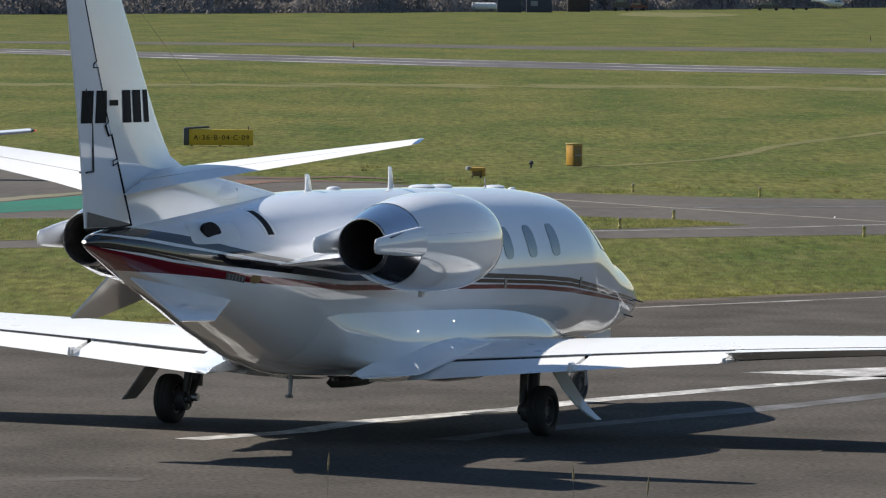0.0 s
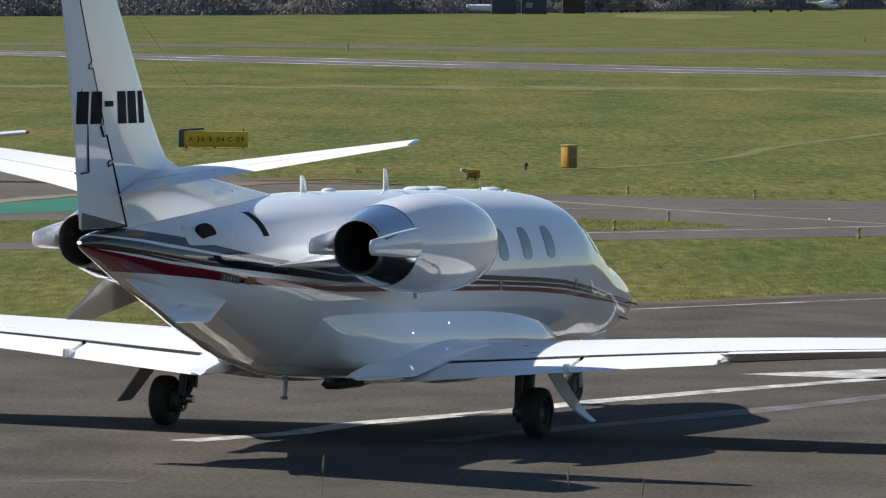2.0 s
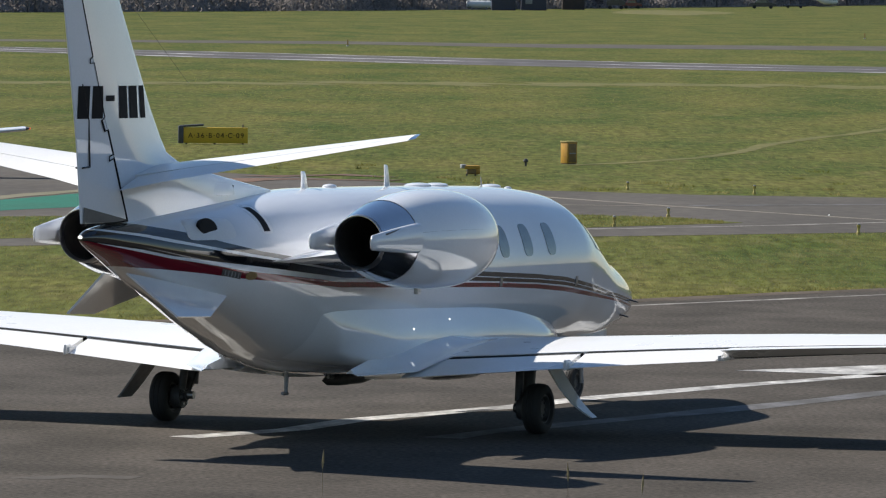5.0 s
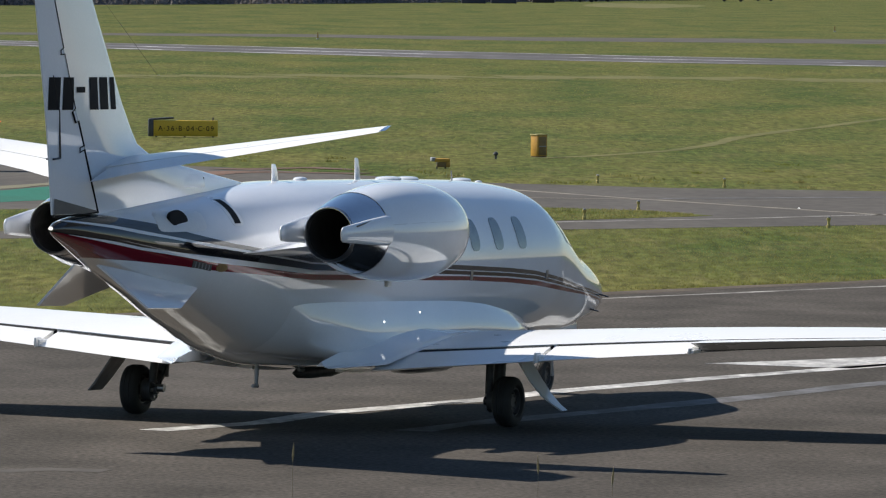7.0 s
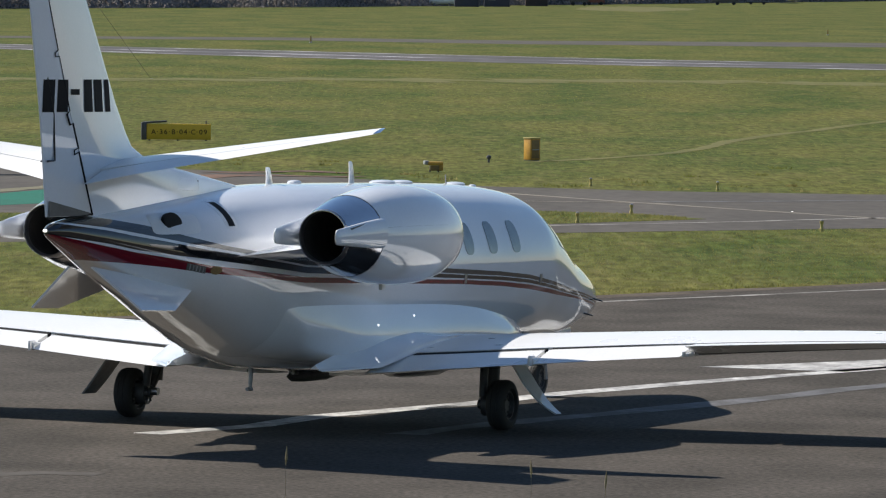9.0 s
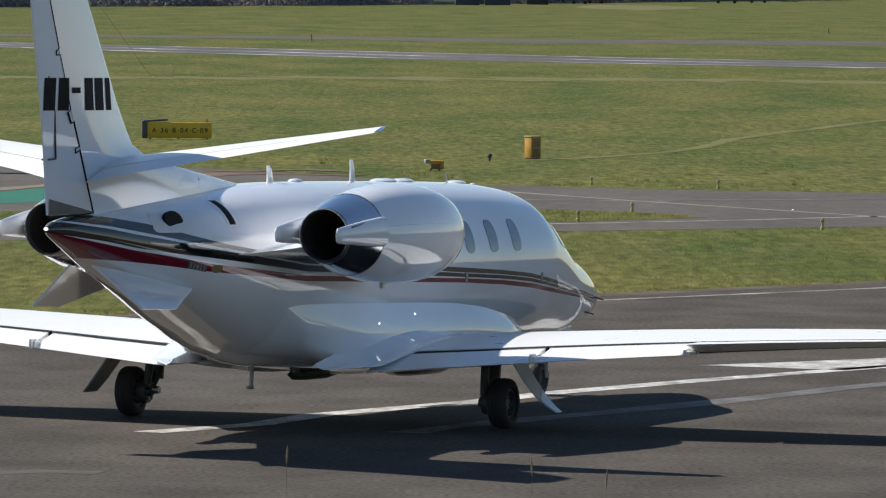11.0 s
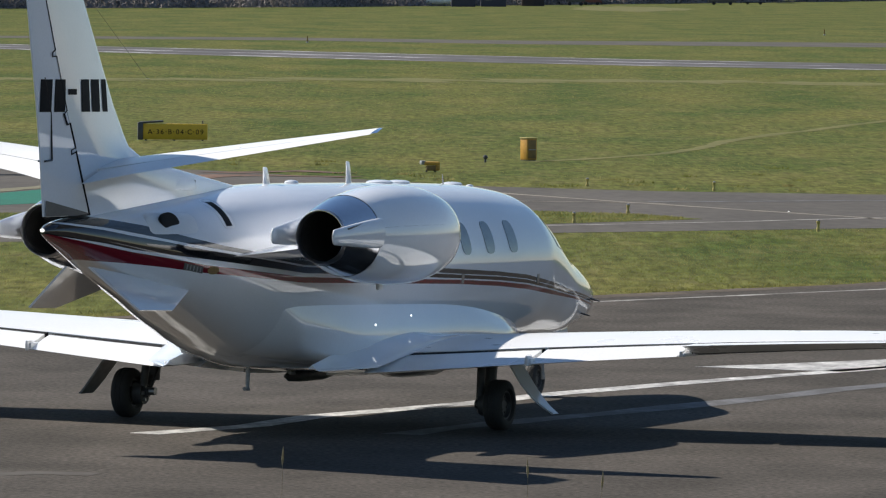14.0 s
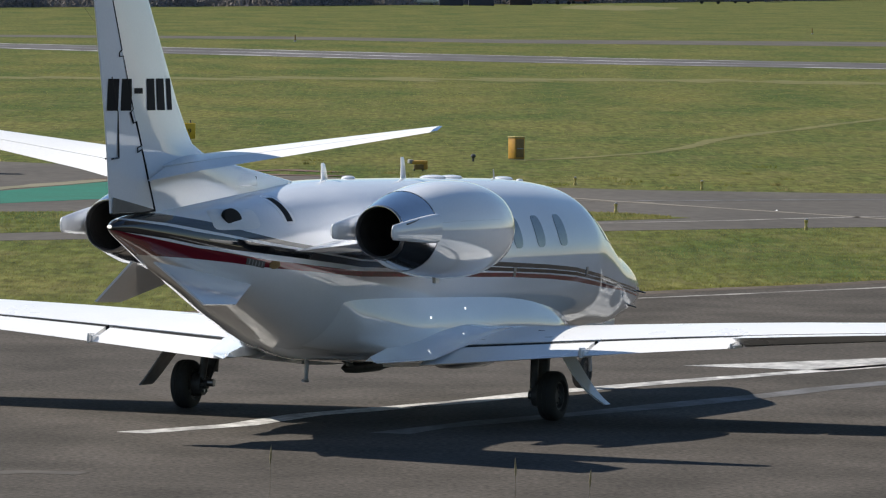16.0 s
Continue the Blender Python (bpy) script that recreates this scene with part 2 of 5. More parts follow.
def lathe(profile, axis, seg=40, caps=False, bm=None):
    """profile: (along, radius); axis: function (along, radius, angle) -> point."""
    rings = [[axis(s, r, 2 * math.pi * i / seg) for i in range(seg)] for s, r in profile]
    return loft(rings, caps=caps, bm=bm)


def sheet(points, z0, z1):
    """A slab from a plan outline."""
    bm = bmesh.new()
    top = [bm.verts.new((x, y, z1)) for x, y in points]
    low = [bm.verts.new((x, y, z0)) for x, y in points]
    bm.faces.new(top)
    bm.faces.new(list(reversed(low)))
    for i in range(len(points)):
        j = (i + 1) % len(points)
        bm.faces.new((top[i], low[i], low[j], top[j]))
    return bm


def setting(name, bm, mat, label, category, smooth=False):
    return tagged(part(name, bm, mat, None, "", smooth), label, category, "", "structure")


# ---- ground ----
bm = bmesh.new()
for x0, x1, nx in ((-2400, -60, 8), (-60, 60, 24), (60, 2400, 8)):
    for y0, y1, ny in ((-1500, 0, 6), (0, 700, 40), (700, 3600, 12)):
        for i in range(nx):
            for j in range(ny):
                c = [(x0 + (x1 - x0) * (i + a) / nx, y0 + (y1 - y0) * (j + b) / ny, -0.03) for a, b in ((0, 0), (1, 0), (1, 1), (0, 1))]
                bm.faces.new([bm.verts.new(p) for p in c])
bmesh.ops.remove_doubles(bm, verts=bm.verts[:], dist=0.01)
setting("ground", bm, GRASS, "flat mown airfield grass with dry patches", "grass")

bm = bmesh.new()
rows = []
for y, z in ((-60, -0.05), (-30, 2.2), (-14, 3.3), (0, 3.4), (8, 3.4), (13, 3.2), (20, 1.8), (29.5, -0.05)):
    rows.append([bm.verts.new((x, y, z + (0.08 * math.sin(x * 0.7 + y) if z > 0 else 0))) for x in range(-80, 81, 8)])
for a, b in zip(rows, rows[1:]):
    for i in range(len(a) - 1):
        bm.faces.new((a[i], a[i + 1], b[i + 1], b[i]))
setting("grass_bank", bm, GRASS, "low grass bank beside the runway", "grass bank", smooth=True)

# the unseen stretch to the right is added so the jet reflects grey asphalt
setting("runway_apron", sheet([(-140, 30), (520, 30), (520, 320), (158, 320), (90, 234.5), (10.79, 134.15), (7.32, 129.54), (3.1, 123.87), (-6.31, 111.94), (-8.51, 109.11), (-60, 44)], -0.3, 0.0),
        ASPHALT, "dark worn asphalt runway surface, extended unseen to the right", "runway")
setting("taxiway", sheet([(-60, 112), (-11.46, 146.79 - 3.6), (-8.23, 145.65), (3.19, 154.86), (8.99, 159.23), (13.02, 162.03), (80, 207), (80, 189), (14.82, 184.62), (10.42, 184.81),
                          (6.21, 185.56), (1.96, 188.3), (-4.84, 200.55), (-11.79, 208.34), (-60, 262)], -0.3, -0.026), ASPHALT_PALE,
        "grey asphalt taxiway between grass areas", "taxiway")
setting("grass_island", sheet([(-60, 104), (-11.46, 146.79), (-8.45, 149.69), (2.89, 160.03), (6.0, 163.9), (6.4, 164.6), (6.12, 165.2), (5.01, 167.59), (3.04, 168.88), (-2.21, 166.58),
                               (-9.23, 163.27), (-60, 139)], -0.2, -0.022), GRASS, "mown grass island between two taxiways", "grass")
setting("turquoise_surface", sheet([(-18, 143), (-12, 166), (-8.8, 179.1), (-6.84, 187.1), (-5.8, 191.2), (-5.7, 175.0), (-8.33, 169.6), (-12, 161.8), (-17, 142)], -0.2, -0.022), TURQUOISE,
        "turquoise painted taxiway surface", "painted surface")
setting("far_runway", sheet([(-300, 830), (-31.0, 538), (-14.7, 518), (0.45, 497), (14.4, 479), (26.8, 469), (160, 370), (160, 340), (24.3, 438), (13.1, 445),
                             (0.4, 458), (-13.2, 478), (-28.5, 505), (-300, 800)], -0.3, -0.024), ASPHALT_FAR, "pale grey distant runway", "runway")
setting("far_perimeter_road", sheet([(-200, 585), (-34, 597), (-8.36, 612), (9.3, 607), (35.19, 620), (200, 690), (200, 640), (32.31, 580), (8.63, 575), (-7.94, 587), (-32.88, 580), (-200, 560)], -0.3, -0.026),
        ASPHALT_PALE, "distant grey perimeter track", "road")


def stroke(name, pts, width, mat, label, z=0.004, jag=0.0, category="line marking"):
    """A painted line of even width along a plan path."""
    rnd = random.Random(name)
    dense = []
    for (x0, y0), (x1, y1) in zip(pts, pts[1:]):
        k = max(1, int(math.hypot(x1 - x0, y1 - y0) / 1.2))
        dense += [(x0 + (x1 - x0) * i / k, y0 + (y1 - y0) * i / k) for i in range(k)]
    dense.append(pts[-1])
    bm = bmesh.new()
    rows = []
    for i, (x, y) in enumerate(dense):
        a, b = dense[max(0, i - 1)], dense[min(len(dense) - 1, i + 1)]
        d = Vector((b[0] - a[0], b[1] - a[1])).normalized()
        nx, ny = -d.y, d.x
        wl, wr = (width / 2 * (1 + rnd.uniform(-jag, jag)) for _ in "ab")
        rows.append((bm.verts.new((x + nx * wl, y + ny * wl, z)), bm.verts.new((x - nx * wr, y - ny * wr, z))))
    for a, b in zip(rows, rows[1:]):
        bm.faces.new((a[0], a[1], b[1], b[0]))
    return setting(name, bm, mat, label, category)


EDGE_LINE = material("worn_edge_line_paint", (0.30, 0.285, 0.265), 0.8, 0, (0.11, 0.10, 0.09), 1.2, 0.35, 9, 0.35, world_space=True, stretch=(1.0, 0.5, 1.0), spec=0.2)
VERGE = material("sandy_asphalt_edge", (0.115, 0.095, 0.075), 0.95, 0, (0.065, 0.056, 0.046), 0.8, 0.4, 8, 0.3, world_space=True, spec=0.05)
stroke("runway_edge_dirt", [(-8.3, 109.0), (-6.1, 111.8), (3.3, 123.75), (7.5, 129.4), (11.0, 134.0), (16, 140.4)], 0.55, VERGE, "sandy dirt along the asphalt edge", z=0.003, jag=0.5, category="soil")
stroke("runway_side_line", [(-8.6, 107), (3.04, 121.51), (7.17, 126.73), (13, 134.2)], 0.24, EDGE_LINE, "thin worn white line along the runway edge", jag=0.3)
stroke("white_guide_line", [(-2.75, 85.6), (-1.6, 87.3), (-0.9, 89.4), (0.97, 92.5), (1.9, 94.6), (3.87, 98.0), (5.72, 100.9), (12, 110.6)], 0.42, LINE_WHITE, "worn white painted line on the asphalt", jag=0.12)
setting("white_arrow_marking", sheet([(3.87, 101.6), (5.1, 102.7), (9.0, 106.6), (9.0, 106.2), (5.72, 100.7), (4.8, 101.22)], -0.02, 0.004), LINE_WHITE, "worn white painted wedge on the asphalt", "line marking")
stroke("taxi_centre_line", [(2.0, 183.6), (2.68, 181.79), (5.26, 176.0), (7.02, 172.38), (9.46, 167.6), (10.85, 164.62)], 0.25, LINE_YELLOW, "faded yellow taxiway centre line", z=-0.021, jag=0.2)
stroke("taxi_branch_line", [(5.66, 176.59), (10.1, 179.15), (13.22, 180.78)], 0.5, LINE_FADED, "faded pale taxiway line", z=-0.021, jag=0.2)


stroke("faded_guide_line", [(0.08, 86.0), (0.6, 87.3), (1.9, 89.6), (3.7, 92.9), (5.43, 96.3), (9, 103)], 0.45, LINE_FADED, "faded older painted line on the asphalt", z=0.003, jag=0.35)
stroke("worn_surface_patch", [(-4.1, 78.3), (-3.58, 78.75), (-3.0, 78.62)], 0.4, ASPHALT_PALE, "pale worn patch on the asphalt", z=0.003, jag=0.6, category="surface patch")
stroke("dark_stain", [(0.28, 91.1), (0.62, 91.75)], 0.16, RUBBER, "small dark stain on the painted line", z=0.008, jag=0.3, category="surface mark")
stroke("taxiway_border_line", [(1.5, 157.9), (3.15, 159.3), (4.93, 161.0), (7.35, 163.3), (8.6, 164.85), (12, 168.6)], 0.3, EDGE_LINE, "pale worn line along the taxiway border", z=-0.021, jag=0.4)
RED_SOIL = material("reddish_bare_soil", (0.165, 0.108, 0.085), 0.95, 0, (0.085, 0.065, 0.055), 0.5, 0.35, 6, 0.3, world_space=True, spec=0.05)
stroke("reddish_soil_strip", [(-6.6, 189.5), (-5.5, 192.5), (-4.6, 195.3), (-3.6, 195.7), (-2.5, 195.6), (-1.3, 195.0)], 1.3, RED_SOIL, "reddish bare soil beside the taxiway", z=-0.016, jag=0.8, category="soil")
stroke("reddish_soil_strip", [(-4.6, 198.0), (-3.7, 199.5), (-2.5, 200.6), (-1.1, 199.0)], 0.9, RED_SOIL, "reddish bare soil beside the taxiway", z=-0.016, jag=0.8, category="soil")
stroke("taxi_cross_line", [(2.4, 176.2), (3.61, 176.06), (4.75, 176.05), (6.0, 175.25)], 0.25, LINE_YELLOW, "faded pale taxiway line", z=-0.020, jag=0.3)
DRY = material("dry_trodden_grass", (0.078, 0.080, 0.022), 0.95, 0, (0.135, 0.125, 0.046), 0.3, 0.4, 3.0, 0.25, world_space=True, spec=0.15)
stroke("trodden_path", [(3.6, 213.6), (4.7, 216.1), (5.9, 219.3), (7.7, 225.2), (8.9, 232.1), (10.2, 243.4), (12.2, 254.6), (13.8, 261.6), (15.4, 270.6), (18.6, 286), (26, 312)], 0.5, DRY,
       "pale trodden path across the grass", z=-0.022, jag=0.35, category="path")
stroke("dry_grass_band", [(-60, 352), (-20.4, 363.5), (-12.7, 367.8), (-2.1, 374.3), (6, 376.8), (14.3, 379.4), (21.6, 379.2), (60, 382)], 9.0, DRY, "pale band of dry grass", z=-0.022, jag=0.9, category="grass")
stroke("bare_verge", [(-18, 147), (-12, 168.6), (-8.9, 181.2), (-6.9, 188.7), (-5.2, 195.0)], 0.75, SAND, "bare soil along the painted surface", z=-0.018, jag=0.3, category="soil")
for nm, ps in (("far_runway_edge_line", [(-300, 822), (-31, 536), (-14.7, 516), (0.45, 494.5), (14.4, 477), (26.8, 467), (160, 368)]),
               ("far_runway_edge_line", [(-300, 803), (-28.5, 507.5), (-13.2, 480.5), (0.4, 460.5), (13.1, 447.5), (24.3, 440.5), (160, 342)]),
               ("far_runway_centre_line", [(-29.6, 521), (-13.9, 498), (0.42, 477), (13.6, 462), (25.4, 454)])):
    stroke(nm, ps, 1.3, LINE_FADED_PALE, "pale worn line on the distant runway", z=-0.018, jag=0.8)


def wheel_pair(name, parent, at, r, w):
    """An aircraft wheel, its axle along y: tyre and rim."""
    hub = new(name)
    hub.parent = parent
    ax = lambda s, rr, t: Vector((rr * math.cos(t), s, rr * math.sin(t)))
    h = w / 2
    prof = [(-h * 0.72, r * 0.56), (-h, r * 0.66), (-h, r * 0.82), (-h * 0.82, r * 0.95), (-h * 0.55, r * 0.992), (-h * 0.3, r), (-h * 0.26, r * 0.975), (-h * 0.2, r),
            (h * 0.2, r), (h * 0.26, r * 0.975), (h * 0.3, r), (h * 0.55, r * 0.992), (h * 0.82, r * 0.95), (h, r * 0.82), (h, r * 0.66), (h * 0.72, r * 0.56)]
    part("tyre", lathe(prof, ax, 44), RUBBER, hub, "black rubber tyre")
    rim = lathe([(-h * 0.5, 0.0), (-h * 0.5, r * 0.2), (-h * 0.35, r * 0.24), (-h * 0.35, r * 0.46), (-h * 0.74, r * 0.52), (-h * 0.74, r * 0.58), (h * 0.74, r * 0.58), (h * 0.74, r * 0.52),
                 (h * 0.35, r * 0.46), (h * 0.35, r * 0.24), (h * 0.5, r * 0.2), (h * 0.5, 0.0)], ax, 32)
    for i in range(9):
        t = 2 * math.pi * i / 9
        for sgn in (-1, 1):
            c = Vector((r * 0.36 * math.cos(t), sgn * h * 0.36, r * 0.36 * math.sin(t)))
            tube(c, c + Vector((0, sgn * h * 0.14, 0)), r * 0.045, bm=rim, seg=6)
    part("rim", rim, DARK_GREY, hub, "dark metal rim with bolts")
    hub.location = at
    return hub


# ---- the jet ----
# hull stations: forward, top, bottom, half width, height of the widest point
NOSE = [(8.22 - 1.82 * q, 1.19 + 0.69 * q ** 0.65, 1.19 - 0.43 * q ** 0.42, 0.67 * q ** 0.53, 1.19 + 0.18 * q ** 1.5) for q in (0.0005, 0.004, 0.012, 0.03, 0.06, 0.10, 0.16, 0.24, 0.34, 0.46, 0.60, 0.78, 1.0)]
HULL = np.array(NOSE + [
                 (5.9, 2.13, 0.76, 0.75, 1.50), (5.4, 2.40, 0.76, 0.835, 1.6), (4.8, 2.57, 0.76, 0.925, 1.68), (3.5, 2.65, 0.75, 0.97, 1.7), (0.0, 2.70, 0.75, 0.97, 1.72),
                 (-1.5, 2.71, 0.76, 0.96, 1.74), (-2.5, 2.68, 0.80, 0.92, 1.78), (-3.5, 2.62, 1.08, 0.81, 1.86), (-4.5, 2.55, 1.42, 0.64, 1.97), (-5.5, 2.48, 1.73, 0.44, 2.10),
                 (-6.35, 2.42, 2.01, 0.24, 2.22), (-6.9, 2.36, 2.19, 0.09, 2.28), (-7.05, 2.31, 2.25, 0.03, 2.28)])[::-1]


def spline(xs, ys, x):
    """Monotone-ish cubic through the stations."""
    i = int(np.clip(np.searchsorted(xs, x) - 1, 0, len(xs) - 2))
    hh = xs[i + 1] - xs[i]
    s = (ys[i + 1] - ys[i]) / hh

    def tangent(k):
        if k == 0 or k == len(xs) - 1:
            return s
        a = (ys[k] - ys[k - 1]) / (xs[k] - xs[k - 1])
        b = (ys[k + 1] - ys[k]) / (xs[k + 1] - xs[k])
        return 0.0 if a * b <= 0 else 2 * a * b / (a + b)
    u = (x - xs[i]) / hh
    return ((2 * u ** 3 - 3 * u ** 2 + 1) * ys[i] + (u ** 3 - 2 * u ** 2 + u) * hh * tangent(i)
            + (-2 * u ** 3 + 3 * u ** 2) * ys[i + 1] + (u ** 3 - u ** 2) * hh * tangent(i + 1))


def station(x):
    return [spline(HULL[:, 0], HULL[:, k], x) for k in range(1, 5)]


def hull_point(x, t):
    """Point of the hull at angle t: 0 at the left side, 90 degrees at the top."""
    top, low, w, mid = station(x)
    c, s = math.cos(t), math.sin(t)
    e = 2 / 2.15
    y = w * math.copysign(abs(c) ** e, c)
    z = mid + (top - mid if s > 0 else mid - low) * math.copysign(abs(s) ** e, s)
    return Vector((x, y, z))


def hull_side(x, z, side=-1, out=0.0):
    top, low, w, mid = station(x)
    h = (top - mid) if z > mid else (mid - low)
    u = min(1.0, abs(z - mid) / h)
    return Vector((x, side * (w * (1 - u ** 2.15) ** (1 / 2.15) + out), z))


def hull_patch(corners_fn, nu, nv, side, out=0.006, depth=0.02):
    """A plate that follows the hull: corners_fn(u, v) -> (x, z), u and v from -1 to 1."""
    bm = bmesh.new()
    grid = [[bm.verts.new(hull_side(*corners_fn(-1 + 2 * i / nu, -1 + 2 * j / nv), side, out)) for j in range(nv + 1)] for i in range(nu + 1)]
    low = [[bm.verts.new(v.co + Vector((0, -side * depth, 0))) for v in r] for r in grid]
    for g in (grid, low):
        for i in range(nu):
            for j in range(nv):
                bm.faces.new((g[i][j], g[i + 1][j], g[i + 1][j + 1], g[i][j + 1]))
    for i in range(nu):
        for j in (0, nv):
            bm.faces.new((grid[i][j], grid[i + 1][j], low[i + 1][j], low[i][j]))
    for j in range(nv):
        for i in (0, nu):
            bm.faces.new((grid[i][j], grid[i][j + 1], low[i][j + 1], low[i][j]))
    return bm


def squircle(cx, cz, a, b, lean=0.0, p=3.2):
    """Maps the square to a rounded upright oval."""
    def fn(u, v):
        m = max(abs(u), abs(v))
        if m < 1e-6:
            return cx, cz
        ang = math.atan2(v, u)
        r = (abs(math.cos(ang)) ** p + abs(math.sin(ang)) ** p) ** (-1 / p)
        return cx + m * r * math.cos(ang) * a + lean * m * r * math.sin(ang) * b, cz + m * r * math.sin(ang) * b
    return fn


def foil(n=14, thick=0.12, x0=0.0, x1=1.0):
    """Closed section from x0 to x1 of the chord: upper side to the rear, then back below."""
    yt = lambda x: 5 * thick * (0.2969 * math.sqrt(max(x, 0)) - 0.126 * x - 0.3516 * x * x + 0.2843 * x ** 3 - 0.1036 * x ** 4)
    xs = [x0 + (x1 - x0) * (1 - math.cos(math.pi * i / n)) / 2 for i in range(n + 1)]
    return [(x, yt(x) * 1.12) for x in xs] + [(x, -yt(x) * 0.85) for x in reversed(xs[1:-1])]


def lifting(rows, thick, x0, x1, side, vertical=False, droop=0.0, hinge=0.75):
    """rows: (span, lead x, lead z, trail x, trail z); chord parts x0..x1 of it."""
    rings = []
    for k, (sp_, lx, lz, tx, tz) in enumerate(rows):
        th = thick[0] + (thick[1] - thick[0]) * k / (len(rows) - 1)
        chord = math.hypot(lx - tx, lz - tz)
        ring = []
        for x, y in foil(14, th, x0, x1):
            px, pz = lx + (tx - lx) * x, lz + (tz - lz) * x
            if droop and x > hinge:
                pz -= math.tan(radians(droop)) * (x - hinge) * chord
            if vertical:
                ring.append(Vector((px, side * y * chord, sp_)))
            else:
                ring.append(Vector((px, side * sp_, pz + y * chord)))
        rings.append(ring)
    return loft(rings)


def wing_row(y):
    """Wing plan at span y: leading and trailing edge."""
    k = (y - 0.9) / (8.35 - 0.9)
    lead = 1.55 + (0.98 - 1.55) * k
    trail = -1.49 + (-0.07 + 1.49) * k
    zt = 0.615 + 0.074 * y - 0.0046 * max(0.0, y - 3.0) ** 2
    return (y, lead, zt + 0.11 * (1 - 0.5 * k), trail, zt)


def build_jet():
    jet = thing("business_jet", "white twin-engined business jet with black and red stripes", "aircraft")
    # fuselage
    xs = [-7.05, -7.0, -6.95] + [-6.9 + 0.14 * i for i in range(99)] + [8.219 - 1.3 * (1 - math.sin(math.pi / 2 * i / 26)) for i in range(1, 27)]
    rings = [[hull_point(x, 2 * math.pi * i / 72) for i in range(72)] for x in xs]
    fus = part("fuselage", loft(rings), HULL_PAINT, jet, "glossy white fuselage with black and red cheat lines", angle=60)
    # belly fairing: stands upright below a soft edge on the hull, then tucks in to a chine beside the belly
    edge_x, edge_z = [-3.7, -3.3, -2.9, -2.33, -0.87, 1.6, 2.5, 3.5, 4.5, 4.9], [1.26, 1.27, 1.37, 1.43, 1.40, 1.335, 1.28, 1.16, 0.99, 0.88]
    chine_x, chine_w = [-3.7, -3.5, -3.06, -2.57, -1.56, -1.17, 0.0, 3.0, 4.2, 4.9], [0.04, 0.10, 0.20, 0.32, 0.55, 0.66, 0.85, 0.85, 0.65, 0.30]
    chine_z = [1.21, 1.12, 0.955, 0.86, 0.734, 0.69, 0.66, 0.68, 0.76, 0.85]
    keel_x, keel_z = [-3.7, -3.4, -3.0, -2.17, -1.4, -0.63, 1.0, 3.5, 4.9], [1.19, 1.07, 0.905, 0.71, 0.655, 0.61, 0.60, 0.63, 0.80]

    def fairing_width(x, z):
        """Half width of the fairing at a height between its upper edge and its chine."""
        ztop, wch, zch = spline(edge_x, edge_z, x), spline(chine_x, chine_w, x), spline(chine_x, chine_z, x)
        yh = max(0.03, abs(hull_side(x, ztop).y) - 0.015)
        v = min(1.0, max(0.0, (ztop - z) / max(0.02, ztop - zch)))
        fore = min(1.0, max(0.0, (x + 3.2) / 2.4))
        fade = min(fore, (4.9 - x) / 1.2)
        full = yh + 0.10 * fade * math.sin(math.pi / 2 * min(1.0, v / 0.55)) ** 1.0
        start = 0.05 + 0.45 * fore
        tuck = max(0.0, (v - start) / (1 - start))
        width = full + (wch - full) * (1 - math.sqrt(max(0.0, 1 - tuck ** 2.4)))
        return min(width, abs(hull_side(x, z).y) - 0.012 + 0.9 * max(0.0, (x + 2.75) / 1.5) ** 1.3)
    rings = []
    for i in range(91):
        x = -3.7 + 8.6 * i / 90
        ztop, wch, zch, zbot = spline(edge_x, edge_z, x), spline(chine_x, chine_w, x), spline(chine_x, chine_z, x), spline(keel_x, keel_z, x)
        half = []
        for k in range(25):
            v = 1 - (1 - k / 24) ** 1.6
            z = ztop + (zch - ztop) * v
            half.append((fairing_width(x, z), z))
        for k in range(1, 6):
            v = k / 6
            half.append((wch * (1 - v), zch + (zbot - zch) * math.sin(math.pi / 2 * v)))
        ring = [Vector((x, -y, z)) for y, z in half] + [Vector((x, 0, zbot))] + [Vector((x, y, z)) for y, z in reversed(half)]
        rings.append(ring + [Vector((x, 0, ztop))])
    part("belly_fairing", loft(rings), WHITE, jet, "smooth white belly fairing round the wing roots", angle=40)
    # fillets that run from the fairing out on to the wing roots
    yt = lambda u, th: 5 * th * (0.2969 * math.sqrt(max(u, 0)) - 0.126 * u - 0.3516 * u * u + 0.2843 * u ** 3 - 0.1036 * u ** 4)
    for side in (-1, 1):
        rings = []
        for i in range(37):
            x = -1.97 + 3.5 * i / 36
            zf = spline([-1.97, -0.84, -0.2, 0.44, 1.1, 1.53], [0.745, 0.938, 1.035, 1.06, 1.02, 0.93], x)
            ring = []
            for k in range(10):
                v = k / 9
                y = 0.86 + (0.08 + 0.36 * min(1.0, (x + 1.97) / 0.6) + 0.25 * min(1.0, (x + 1.97) / 1.5)) * v
                lead, lz, trail, tz = wing_row(y)[1:]
                u = min(1.0, max(0.0, (lead - x) / (lead - trail)))
                zw = lz + (tz - lz) * u + 1.12 * yt(u, 0.134) * (lead - trail)
                ring.append(Vector((x, side * y, zw + max(0.0, zf - zw) * (1 - v) ** 2.0 + 0.004 - 0.012 * (v == 1))))
            rings.append(ring + [Vector((x, side * (0.90 + 0.36 * min(1.0, (x + 1.97) / 0.6)), 0.70)), Vector((x, side * 0.8, 0.70))])
        part("wing_root_fillet", loft(rings), WHITE, jet, "smooth white fillet over the wing root", angle=50)
